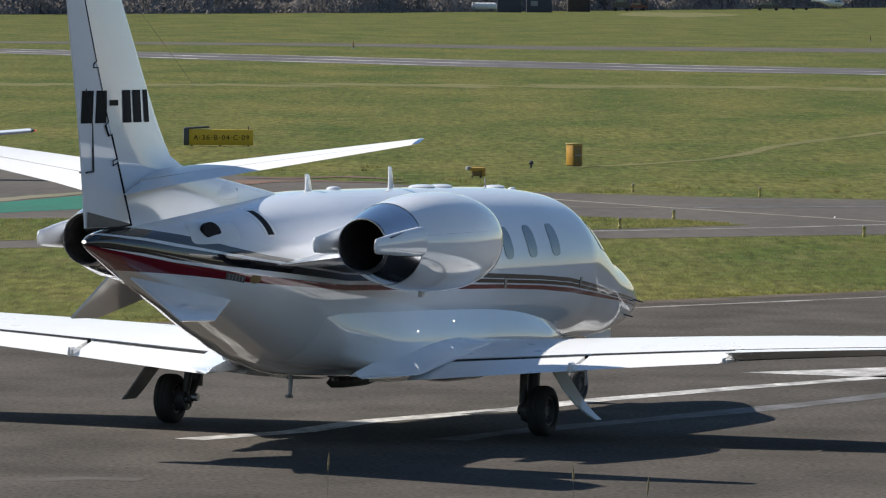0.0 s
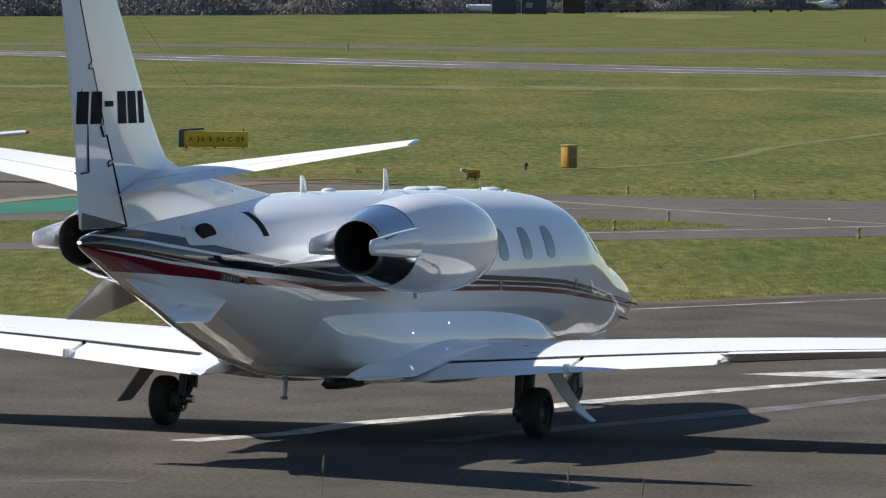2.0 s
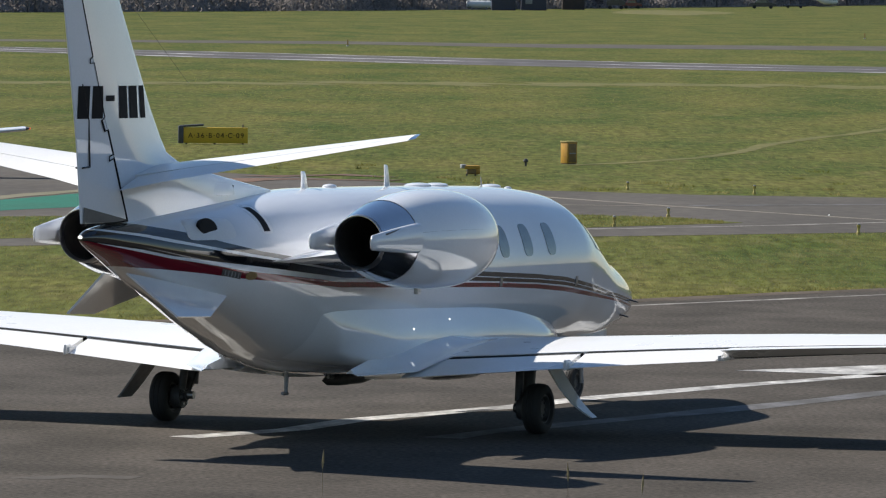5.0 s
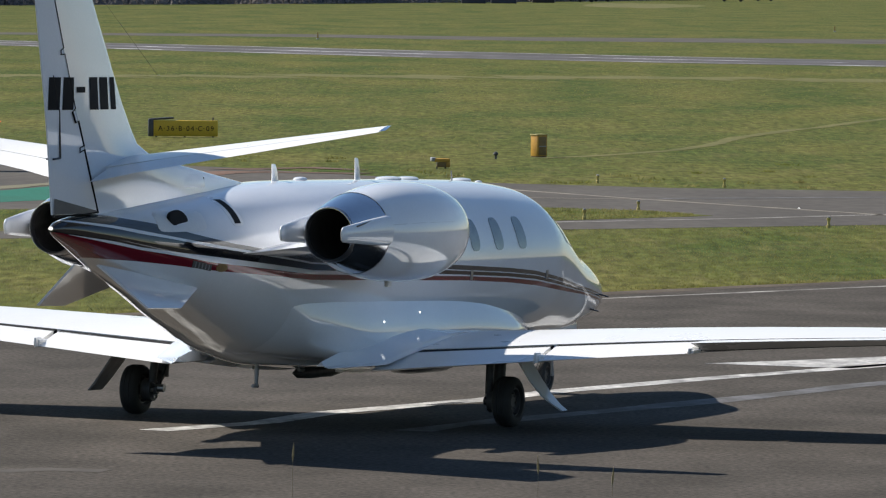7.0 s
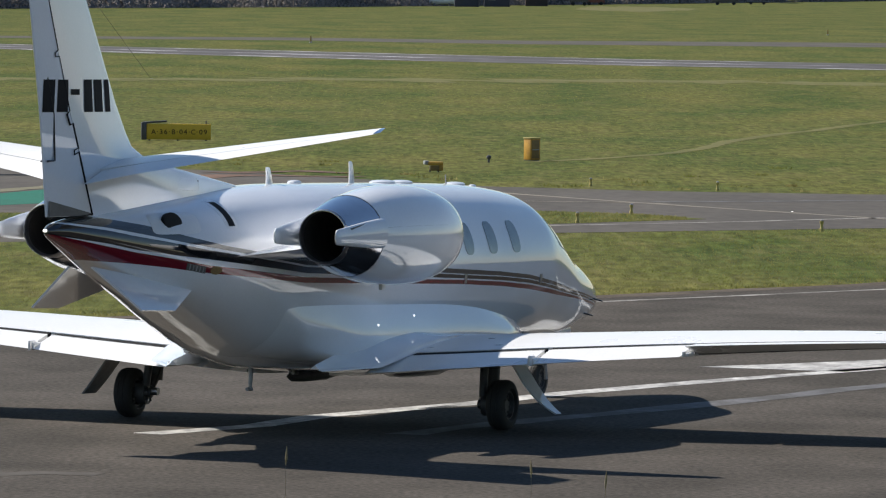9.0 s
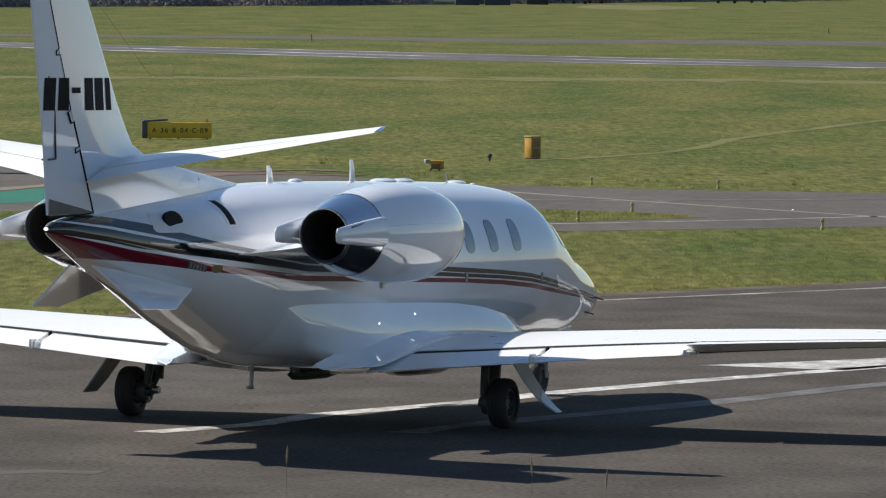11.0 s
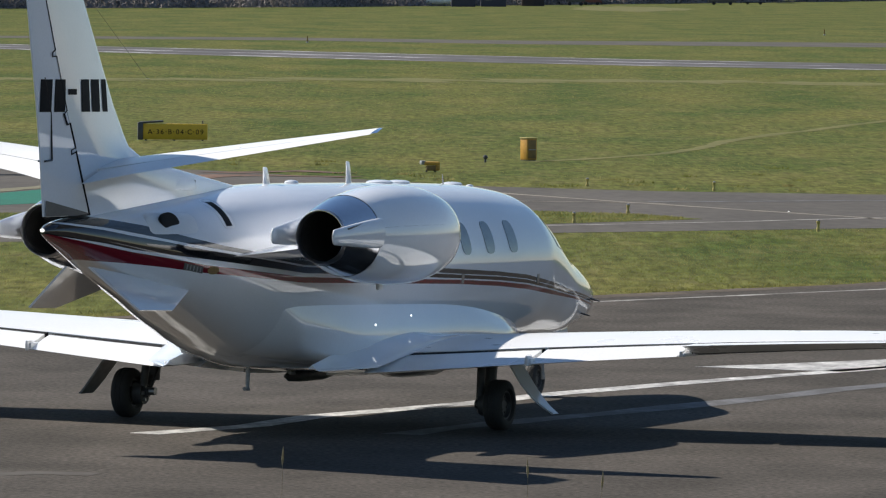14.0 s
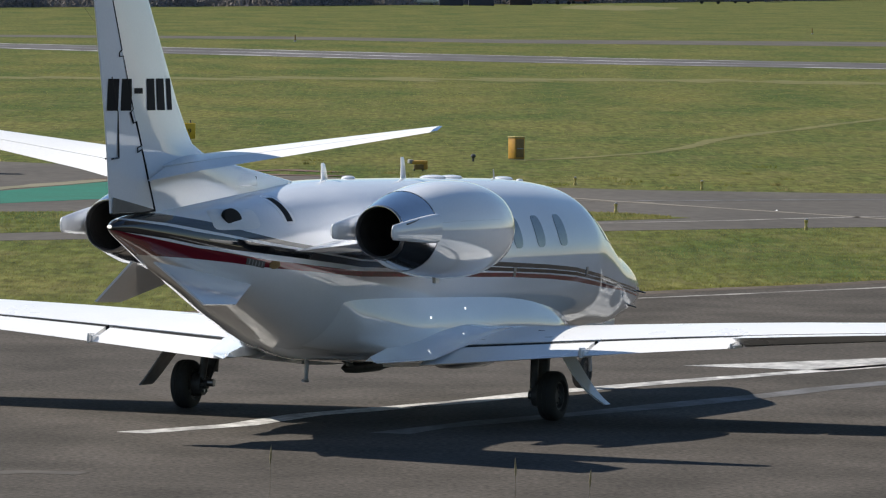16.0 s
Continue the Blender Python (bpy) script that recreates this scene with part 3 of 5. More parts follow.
    # cabin windows
    for side in (-1, 1):
        for k in range(7):
            x = 3.62 - 0.71 * k
            part("cabin_window", hull_patch(squircle(x, 2.055, 0.135, 0.185), 10, 10, side, 0.006), GLASS_DARK, fus, "rounded tinted cabin window")
        part("side_windscreen", hull_patch(lambda u, v: (5.62 + u * 0.34 - v * 0.16, 2.02 + v * 0.17 - u * 0.05), 10, 8, side, 0.006), GLASS_DARK, fus, "tinted cockpit side window")
        part("windscreen", hull_patch(lambda u, v: (6.2 + u * 0.16 - v * 0.14, 1.98 + v * 0.15 - u * 0.12), 10, 8, side, 0.008), GLASS_DARK, fus, "tinted curved windscreen")
    # wings
    for side in (-1, 1):
        rows = [wing_row(y) for y in (0.5, 1.15, 2.0, 3.0, 4.0, 5.0, 6.0, 7.0, 7.7)]
        wing = part("wing", lifting(rows, (0.135, 0.115), 0.0, 0.75, side), WING_WHITE, jet, "white low-mounted wing")
        part("wing_root_trailing_edge", lifting([wing_row(0.7), wing_row(1.20)], (0.135, 0.13), 0.75, 1.0, side), WING_WHITE, wing)
        tip = [wing_row(y) for y in (7.7, 8.2)]
        e = wing_row(8.35)
        tip.append((8.42, e[1] - 0.18, e[2] + 0.02, e[3] + 0.05, e[4] + 0.02))
        part("wing_tip", lifting(tip, (0.115, 0.07), 0.0, 1.0, side), WING_WHITE, wing, "rounded white wing tip")
        rings = []
        for p in rows[1:]:
            c = p[1] - p[3]
            rings.append([Vector((p[1] + 0.012 - 0.045 * c * (1 - math.cos(a)), side * p[0], p[2] + 0.040 * c * math.sin(a))) for a in (math.pi / 2 * (i / 6 - 1) * 1.05 for i in range(13))])
        part("leading_edge_boot", loft(rings, close=False, caps=False), POLISHED, wing, "polished metal leading edge")
        for nm, y0, y1, dr in (("inboard_flap", 1.22, 3.0, 5.0), ("outboard_flap", 3.06, 4.66, 5.0), ("aileron", 4.72, 7.62, -9.0 if side < 0 else 5.0)):
            rr = [wing_row(y0 + (y1 - y0) * i / 4) for i in range(5)]
            part(nm, lifting(rr, (0.125, 0.118), 0.784, 1.0, side, droop=dr, hinge=0.77), WING_WHITE, wing, "white trailing-edge " + ("aileron" if nm == "aileron" else "flap"))
        for y0, y1 in ((1.22, 3.0), (3.06, 4.66), (4.72, 7.62)):
            part("hinge_gap", lifting([wing_row(y0 + (y1 - y0) * i / 4) for i in range(5)], (0.122, 0.112), 0.746, 0.790, side), MARK_BLACK, wing, "dark gap along the flap hinge")
        part("outer_trailing_edge", lifting([wing_row(7.66), wing_row(7.7)], (0.115, 0.115), 0.772, 1.0, side), WING_WHITE, wing)
        for y in (3.03, 4.69):
            p = wing_row(y)
            k = 1.0 if y < 4 else 0.55
            bm = box((0.42 * k, 0.085 * k, 0.075 * k), (p[3] + 0.24, side * y, p[4] - 0.025), 0.012)
            box((0.14 * k, 0.03 * k, 0.11 * k), (p[3] + 0.06, side * y, p[4] - 0.015), 0.006, bm=bm)
            part("flap_bracket", bm, WING_WHITE, wing, "white flap hinge bracket")
        part("wing_tip_light", loft([[Vector((0.82 + 0.07 * math.cos(t) * s, side * (8.40 + 0.05 * d), 1.135 + 0.03 * math.sin(t) * s)) for t in (2 * math.pi * i / 10 for i in range(10))]
                                     for d, s in ((-0.3, 1), (0.4, 0.9), (1, 0.4))]), GLASS_DARK, wing)
    # fin, rudder, dorsal fillet
    fin_rows = []
    for z in (2.30, 2.5, 2.7, 2.95, 3.05, 3.15, 3.3, 3.6, 4.0, 4.4, 4.8, 5.1, 5.2):
        lead = np.interp(z, [2.3, 2.62, 2.69, 2.80, 2.92, 3.02, 3.13, 3.3, 3.61, 4.8, 5.2], [-3.0, -2.35, -2.15, -3.1, -4.0, -4.6, -4.95, -5.12, -5.38, -6.21, -6.6])
        hinge = np.interp(z, [2.3, 2.44, 2.85, 3.39, 4.1, 4.79, 5.2], [-6.10, -6.14, -6.29, -6.61, -6.93, -7.21, -7.38])
        fin_rows.append((z, lead, hinge))
    rings = []
    for z, lead, hinge in fin_rows:
        c = lead - hinge
        half = 0.115 - 0.022 * (z - 2.6)
        ring = []
        for i in range(13):
            u = (1 - math.cos(math.pi * i / 12)) / 2
            ring.append(Vector((lead - c * u, -half * min(1.0, (u * c / 0.9)) ** 0.55 * (1 - 0.12 * u), z)))
        rings.append(ring + [Vector((p.x, -p.y, p.z)) for p in reversed(ring[1:])])
    fin = part("tail_fin", loft(rings), WHITE, jet, "tall swept white tail fin", angle=50)
    rings = []
    for z in (2.43, 2.8, 3.2, 3.6, 4.0, 4.4, 4.8, 5.12):
        hinge = np.interp(z, [2.3, 2.44, 2.85, 3.39, 4.1, 4.79, 5.2], [-6.10, -6.14, -6.29, -6.61, -6.93, -7.21, -7.38]) - 0.018
        trail = np.interp(z, [2.43, 2.63, 3.4, 4.8, 5.2], [-7.05, -7.08, -7.2, -7.53, -7.63])
        half = (0.115 - 0.022 * (z - 2.6)) * 0.86
        rings.append([Vector((hinge, -half, z)), Vector(((hinge + trail) / 2, -half * 0.55, z)), Vector((trail, -0.008, z)), Vector((trail, 0.008, z)),
                      Vector(((hinge + trail) / 2, half * 0.55, z)), Vector((hinge, half, z)), Vector((hinge + 0.01, 0, z))])
    part("rudder", loft(rings), WHITE, jet, "white rudder with a trim tab", angle=50)
    # rudder lines: trim tab and steps of the hinge line
    for side in (-1, 1):
        def on_rudder(x, z):
            half = (0.115 - 0.022 * (z - 2.6)) * 0.86
            return half * np.interp(x, [-7.5, -6.2], [0.12, 0.95]) if x < -6.2 else half
        bm = bmesh.new()
        pts = [(-7.12, 3.88), (-6.97, 3.50), (-6.94, 3.02), (-7.10, 3.01)]
        for (xa, za), (xb, zb) in zip(pts, pts[1:]):
            for k in range(6):
                u0, u1 = k / 6, (k + 1) / 6
                a = (xa + (xb - xa) * u0, za + (zb - za) * u0)
                b = (xa + (xb - xa) * u1, za + (zb - za) * u1)
                tube((a[0], side * (on_rudder(*a) * 0.72 + 0.012), a[1]), (b[0], side * (on_rudder(*b) * 0.72 + 0.012), b[1]), 0.011, seg=6, bm=bm)
        part("trim_tab_gap", bm, BLACK, fin, "dark gap round the trim tab")
    HINGE_LINE = ((-7.222, 4.81), (-6.95, 4.167), (-7.017, 4.137), (-7.016, 4.096), (-6.921, 4.10), (-6.675, 3.536), (-6.743, 3.496), (-6.672, 3.389), (-6.60, 3.40), (-6.474, 3.145),
                  (-6.57, 3.122), (-6.569, 3.075), (-6.459, 3.103), (-6.14, 2.446), (-6.95, 2.405))
    for side in (-1, 1):
        bm = bmesh.new()
        for i, ((xa, za), (xb_, zb_)) in enumerate(zip(HINGE_LINE, HINGE_LINE[1:])):
            w = 0.011 if i in (6, 8, 12, 13) else 0.006
            n = max(1, int(math.hypot(xa - xb_, za - zb_) / 0.09))
            for k in range(n):
                p, q = ((xa + (xb_ - xa) * u, za + (zb_ - za) * u) for u in (k / n, (k + 1) / n))
                skin_p, skin_q = ((0.115 - 0.022 * (v[1] - 2.6)) * (0.885 if i < 13 else np.interp(v[0], [-7.0, -6.55, -6.1], [0.15, 0.5, 0.9])) for v in (p, q))
                d = Vector((q[0] - p[0], 0, q[1] - p[1])).normalized() * w * 0.5
                tube(Vector((p[0], side * skin_p, p[1])) - d, Vector((q[0], side * skin_q, q[1])) + d, w, seg=6, bm=bm)
        part("rudder_gap", bm, MARK_BLACK, fin, "dark stepped gap along the rudder hinge", smooth=False)
        bm = bmesh.new()
        cols = []
        for k in range(9):
            u = k / 8
            x = -7.03 + 0.90 * u
            cols.append([bm.verts.new((x, side * (dy + (0.115 - 0.022 * (z - 2.6)) * 0.86 * np.interp(x, [-7.06, -6.6, -6.14], [0.12, 0.58, 1.0])), z)) for z, dy in
                         ((2.435, 0.0), (2.435, 0.007), (2.60 - 0.145 * u, 0.007), (2.60 - 0.145 * u, 0.0))])
        for p, q in zip(cols, cols[1:]):
            for i in range(3):
                bm.faces.new((p[i], p[i + 1], q[i + 1], q[i]))
        part("rudder_base_band", bm, DARK_GREY, fin, "dark grey painted foot of the rudder", smooth=False)
    # tailplane
    for side in (-1, 1):
        rows = []
        for k in range(6):
            u = k / 5
            y = 0.03 + 3.20 * u
            rows.append((y, -4.98 - 0.72 * u, 2.975 + 0.42 * u, -6.44 + 0.44 * u, 2.795 + 0.55 * u))
        tp = part("tailplane", lifting(rows, (0.10, 0.11), 0.0, 0.66, side), WING_WHITE, jet, "white tailplane with dihedral")
        part("elevator", lifting([(max(r[0], 0.14), *r[1:]) for r in rows], (0.10, 0.11), 0.672, 1.0, side, droop=3.5, hinge=0.66), WING_WHITE, tp, "white elevator")
        last = rows[-1]
        part("tailplane_tip", lifting([last, (last[0] + 0.07, last[1] - 0.12, last[2] + 0.012, last[3] + 0.02, last[4] + 0.012)], (0.11, 0.03), 0.0, 1.0, side), POLISHED, tp)
        for y in (0.85, 1.3):
            u = y / 3.2
            part("elevator_hinge", box((0.09, 0.02, 0.03), (-5.60 + 0.1 * u, side * y, 2.905 + 0.46 * u), 0.008), GREY_PAINT, tp)
    # wedge-shaped air scoops on the fillet before the fin
    for side in (-1, 1):
        rings = []
        for x, out, zl, zh in ((-3.52, 0.14, 2.655, 2.79), (-3.56, 0.15, 2.65, 2.80), (-3.75, 0.14, 2.65, 2.805), (-4.05, 0.10, 2.66, 2.81), (-4.35, 0.05, 2.66, 2.81)):
            rings.append([Vector((x, side * 0.03, zl)), Vector((x, side * out, zl + 0.02)), Vector((x, side * out, zl + 0.05)), Vector((x, side * out * 0.95, zh - 0.05)), Vector((x, side * out * 0.8, zh)), Vector((x, side * 0.03, zh))])
        scoop = part("fin_scoop", loft(rings), WHITE, jet, "white wedge-shaped air scoop before the fin", angle=30)
        part("scoop_mouth", box((0.012, 0.09, 0.11), (-3.518, side * 0.085, 2.722), 0.004), SOOT, scoop, "dark scoop opening")
    # ventral strakes
    for side in (-1, 1):
        bm = bmesh.new()
        corner = [(-4.4, 0.48, 1.64), (-6.2, 0.13, 1.90), (-6.02, 0.64, 1.45), (-5.3, 0.68, 1.43)]
        a = [bm.verts.new((x, side * (y + 0.012), z)) for x, y, z in corner]
        b = [bm.verts.new((x, side * (y - 0.012), z - 0.01)) for x, y, z in corner]
        bm.faces.new(a)
        bm.faces.new(list(reversed(b)))
        for i in range(4):
            j = (i + 1) % 4
            bm.faces.new((a[i], b[i], b[j], a[j]))
        part("ventral_strake", bm, WHITE, jet, "white ventral strake under the tail cone", smooth=False)
    # engines
    for side in (-1, 1):
        cy, cz = side * 1.634, 2.187
        ax = lambda s, r, t: Vector((s, cy + r * math.cos(t), cz + r * math.sin(t) - (s + 2.0) * 0.008))
        prof = [(-0.77, 0.36), (-0.70, 0.40), (-0.69, 0.43), (-0.74, 0.452), (-0.88, 0.484), (-1.12, 0.524), (-1.4, 0.545), (-1.75, 0.55), (-2.1, 0.542), (-2.5, 0.509), (-2.95, 0.443)]
        nac = part("engine_nacelle", lathe(prof, ax, 56), WHITE, jet, "glossy white engine nacelle")
        part("intake_lip", lathe([(-0.82, 0.341), (-0.73, 0.36), (-0.685, 0.395), (-0.68, 0.415), (-0.70, 0.432)], lambda s, r, t: ax(s, r + 0.004, t), 56), POLISHED, nac, "polished intake lip")
        seam = bmesh.new()
        for k in range(14):
            u0, u1 = -2.9 + 2.1 * k / 14, -2.9 + 2.1 * (k + 1) / 14
            rr = lambda u: np.interp(-u, [0.75, 1.02, 1.4, 1.75, 2.1, 2.5, 2.95], [0.452, 0.511, 0.545, 0.55, 0.542, 0.509, 0.443])
            an = math.pi / 2 + side * -1.35
            tube(ax(u0, rr(u0) - 0.001, an), ax(u1, rr(u1) - 0.001, an), 0.0022, seg=4, bm=seam)
        part("cowl_seam", seam, GREY_PAINT, nac, "thin seam of the engine cowling")
        part("fan_disc", lathe([(-0.95, 0.0), (-1.05, 0.08), (-1.15, 0.12), (-1.15, 0.36)], ax, 40), SOOT, nac, "dark fan disc")
        part("intake_duct", lathe([(-0.77, 0.345), (-1.15, 0.37)], ax, 40), DULL_METAL, nac)
        # thrust reverser: two polished buckets, cut back above, long below
        def bucket(a0, a1):
            rings = []
            for i in range(15):
                t = a0 + (a1 - a0) * i / 14
                mid = math.sin(t)
                end = -3.60 + 0.05 * max(0.0, -mid) ** 2
                ring = []
                for k in range(9):
                    u = k / 8
                    s = -2.955 + (end + 2.955) * u
                    r = 0.441 - 0.125 * u - 0.032 * u * u
                    ring.append(ax(s, r, t))
                for k in range(9):
                    u = 1 - k / 8
                    s = -2.955 + (end + 2.955) * u
                    r = 0.441 - 0.125 * u - 0.032 * u * u - 0.008
                    ring.append(ax(s, r, t))
                rings.append(ring)
            return loft(rings)
        part("upper_reverser_door", bucket(0.10, math.pi - 0.10), POLISHED, nac, "polished metal thrust reverser door")
        part("lower_reverser_door", bucket(math.pi + 0.10, 2 * math.pi - 0.10), POLISHED, nac, "polished metal thrust reverser door")
        part("exhaust_duct", lathe([(-3.575, 0.276), (-3.0, 0.335), (-2.2, 0.33), (-1.9, 0.0)], ax, 40), SOOT, nac, "sooty black exhaust duct")
        part("nozzle_rim", lathe([(-3.50, 0.306), (-3.58, 0.291), (-3.595, 0.283), (-3.58, 0.272), (-3.5, 0.268)], ax, 48), DULL_METAL, nac, "dull metal rim of the exhaust")
        part("nozzle_gap", lathe([(-3.43, 0.3215), (-3.445, 0.3205)], ax, 48), MARK_BLACK, nac, "dark joint before the exhaust rim")
        part("cowl_joint", lathe([(-2.947, 0.4440), (-2.957, 0.4430)], ax, 56), GREY_PAINT, nac, "thin joint between cowling and reverser")
        part("exhaust_cone", lathe([(-1.95, 0.22), (-2.5, 0.16), (-3.0, 0.02)], ax, 24), SOOT, nac)
        for k in (-1, 1):
            rings = []
            for u in (0.0, 0.15, 0.35, 0.55, 0.75, 0.9, 0.97, 1.0):
                s = -2.97 - 1.09 * u
                hz = 0.163 * (1 - 0.52 * u ** 1.4)
                hy = 0.07 * (1 - 0.62 * u ** 2)
                if u == 1.0:
                    hz, hy = hz * 0.55, hy * 0.3
                off = 0.43 - 0.075 * u
                rings.append([Vector((s, cy + k * off + hy * math.cos(t), cz + 0.05 + hz * math.sin(t) - 0.03 * u)) for t in (2 * math.pi * i / 20 for i in range(20))])
            st = part("reverser_fairing", loft(rings), WHITE, nac, "pointed white fairing beside the exhaust")
            part("reverser_slot", box((0.40, 0.05, 0.015), (-3.58, cy + k * 0.40, cz + 0.135), 0.005, Matrix.Rotation(radians(-8), 3, "Y")), BLACK, nac)
        part("cowl_drain", box((0.10, 0.05, 0.07), (-1.95, cy, cz - 0.562), 0.012), WING_WHITE, nac, "small drain under the cowling")
        # pylon: long chord at the hull, ends in a thin edge behind
        rings = []
        for y, lead, trail, z in ((0.55, -1.0, -4.05, 1.95), (0.85, -1.0, -3.78, 1.985), (1.28, -1.0, -3.36, 2.055)):
            rings.append([Vector((lead + (trail - lead) * x, side * y, z + zz)) for x, zz in [(p, q * 2.6) for p, q in foil(12, 0.10)]])
        part("engine_pylon", loft(rings), WHITE, jet, "white engine pylon")
    # main gear
    moving = {}
    for side, key in ((-1, "right"), (1, "left")):
        leg = tube((0.28, side * 2.06, 1.0), (0.22, side * 2.06, 0.42), 0.085, 0.075)
        tube((0.24, side * 2.06, 0.50), (0.0, side * 2.06, 0.28), 0.055, 0.05, bm=leg)
        tube((-0.02, side * 2.0, 0.28), (-0.02, side * 2.2, 0.28), 0.05, bm=leg)
        tube((0.05, side * 2.04, 0.86), (-0.05, side * 2.06, 0.36), 0.05, 0.045, bm=leg)
        tube((0.28, side * 2.06, 0.62), (0.42, side * 1.7, 0.92), 0.03, bm=leg)
        gear = part("main_gear_leg", leg, DARK_GREY, jet, "dark trailing-link landing gear leg")
        part("flap_rod", tube((-1.33, side * 1.18, 0.70), (-0.95, side * 0.62, 0.69), 0.018, seg=8), DARK_GREY, jet, "dark flap linkage rod")
        axle = tube((0, side * (1.93 if side > 0 else 2.0), 0.30), (0, side * 2.08, 0.30), 0.045, seg=14)
        for k in range(6):
            a = 2 * math.pi * k / 6
            tube((0.085 * math.cos(a), side * 2.03, 0.28 + 0.085 * math.sin(a)), (0.085 * math.cos(a), side * 2.08, 0.28 + 0.085 * math.sin(a)), 0.02, seg=8, bm=axle)
        part("brake_piston", axle, DULL_METAL, gear, "metal brake pistons")
        part("torque_link", tube((0.24, side * 2.10, 0.56), (0.02, side * 2.12, 0.40), 0.022, seg=8), GREY_PAINT, gear)
        part("brake", tube((0, side * 2.06, 0.28), (0, side * 2.17, 0.28), 0.13, seg=20), DARK_GREY, gear, "dark brake unit")
        hose = bmesh.new()
        pts = [Vector((0.02 + 0.05 * math.sin(i * 0.6), side * ((1.97 if side > 0 else 2.06) - 0.05 * math.sin(i * 0.35)), 0.80 - 0.05 * i)) for i in range(10)]
        for a, b in zip(pts, pts[1:]):
            tube(a, b, 0.011, seg=6, bm=hose)
        part("brake_hose", hose, RUBBER, gear)
        rings = []
        for u in (0.0, 0.25, 0.5, 0.75, 0.9, 1.0):
            y = (2.33 if side < 0 else 2.40) + 0.44 * u + (0.09 if side < 0 else 0.03) * u ** 6
            z = 0.86 - (0.67 if side < 0 else 0.61) * u
            x0, x1 = (0.30 if side < 0 else 0.34) - 0.02 * u, -0.06 + (0.20 if side < 0 else 0.04) * max(0.0, u - 0.65) / 0.35
            rings.append([Vector((x0, side * (y + 0.012), z)), Vector((x1, side * (y + 0.012), z)), Vector((x1, side * (y - 0.012), z - 0.005)), Vector((x0, side * (y - 0.012), z - 0.005))])
        part("gear_door", loft(rings), GREY_PAINT if side > 0 else WHITE, jet, "slanted outer landing gear door", angle=20)
        moving[key] = wheel_pair("main_wheel", jet, (0, side * 2.275, 0.28), 0.28, 0.215)
    # nose gear
    bm = tube((6.62, 0, 0.95), (6.66, 0, 0.34), 0.05, 0.045)
    for s in (-1, 1):
        tube((6.66, s * 0.11, 0.40), (6.68, s * 0.11, 0.21), 0.022, bm=bm)
    tube((6.66, -0.12, 0.40), (6.66, 0.12, 0.40), 0.03, bm=bm)
    tube((6.64, 0, 0.55), (7.1, 0, 0.95), 0.025, bm=bm)
    moving["nose_leg"] = part("nose_gear_leg", bm, GREY_PAINT, jet, "grey nose landing gear leg")
    for s in (-1, 1):
        part("nose_gear_door", box((0.75, 0.015, 0.26), (6.75, s * 0.24, 0.80), 0.005), WHITE, jet, "small white nose gear door")
    moving["nose"] = wheel_pair("nose_wheel", jet, (6.68, 0, 0.21), 0.21, 0.14)
    # aerials, masts, lights, openings
    for x, h, c in ((-1.33, 0.19, 0.18), (0.97, 0.25, 0.155)):
        top = station(x)[0]
        rings = [[Vector((x - c / 2 + c * (a * k) - 0.10 * (1 - k) * 0 - lean, b * c * k, top - 0.02 + hh)) for a, b in foil(6, 0.2)] for k, hh, lean in ((1.0, 0, 0), (0.8, h * 0.6, 0.0), (0.6, h, 0.01), (0.4, h + 0.012, 0.01))]
        part("blade_aerial", loft(rings), WHITE, jet, "white blade aerial")
    for x, r in ((1.85, 0.19), (2.38, 0.18), (4.0, 0.16), (4.55, 0.06), (-0.65, 0.10)):
        top = station(x)[0]
        part("dome_aerial", lathe([(-0.02, r), (0.008, r), (0.024, r * 0.8), (0.032, r * 0.4), (0.034, 0.0)], lambda s, rr, t, x=x, top=top: Vector((x + rr * 1.25 * math.cos(t), rr * 0.7 * math.sin(t), top + s)), 24),
             WHITE, jet, "low white dome aerial")
    part("thin_probe", tube((3.75, 0, 2.62), (3.72, 0, 2.75), 0.012, 0.006, seg=6), GREY_PAINT, jet, "thin grey roof probe")
    for x, l, y in ((-1.76, 0.27, 0.0), (-0.85, 0.12, -0.15)):
        bm = tube((x, y, 0.72), (x - 0.02, y, 0.72 - l), 0.03, 0.02)
        if l > 0.1:
            tube((x + 0.02, y, 0.72 - l), (x - 0.11, y, 0.72 - l + 0.005), 0.02, bm=bm)
        part("drain_mast", bm, GREY_PAINT, jet, "small grey belly drain mast")
    for x0, half, hgt, zc in ((-0.02, 0.76, 0.075, 0.555), (3.0, 0.95, 0.11, 0.53)):
        rings = [[Vector((x0 + half * x, w * (0.3 if x0 < 1 else 1.0) * math.cos(t), zc + hgt * s * math.sin(t))) for t in (2 * math.pi * i / 16 for i in range(16))] for x, w, s in ((-1, 0.02, 0.1), (-0.82, 0.14, 0.8), (-0.4, 0.2, 1), (0.4, 0.2, 1), (0.8, 0.12, 0.6), (1, 0.02, 0.1))]
        part("belly_aerial", loft(rings), DARK_GREY, jet, "dark belly aerial housing")
    for side in (-1, 1):
        for x, z in ((6.9, 1.06), (7.35, 1.22)):
            p = hull_side(x, z, side)
            part("pitot_probe", tube(p, p + Vector((0.10, side * 0.07, -0.03)), 0.012, 0.008, 8), BLACK, jet, "black nose probe")
    for x, z in ((2.05, 1.60), (4.42, 1.545)):
        part("stripe_tick", hull_patch(lambda u, v: (x + u * 0.035, z + v * 0.055), 2, 4, -1, 0.006), DULL_METAL, jet, "small metal fitting on the stripe")
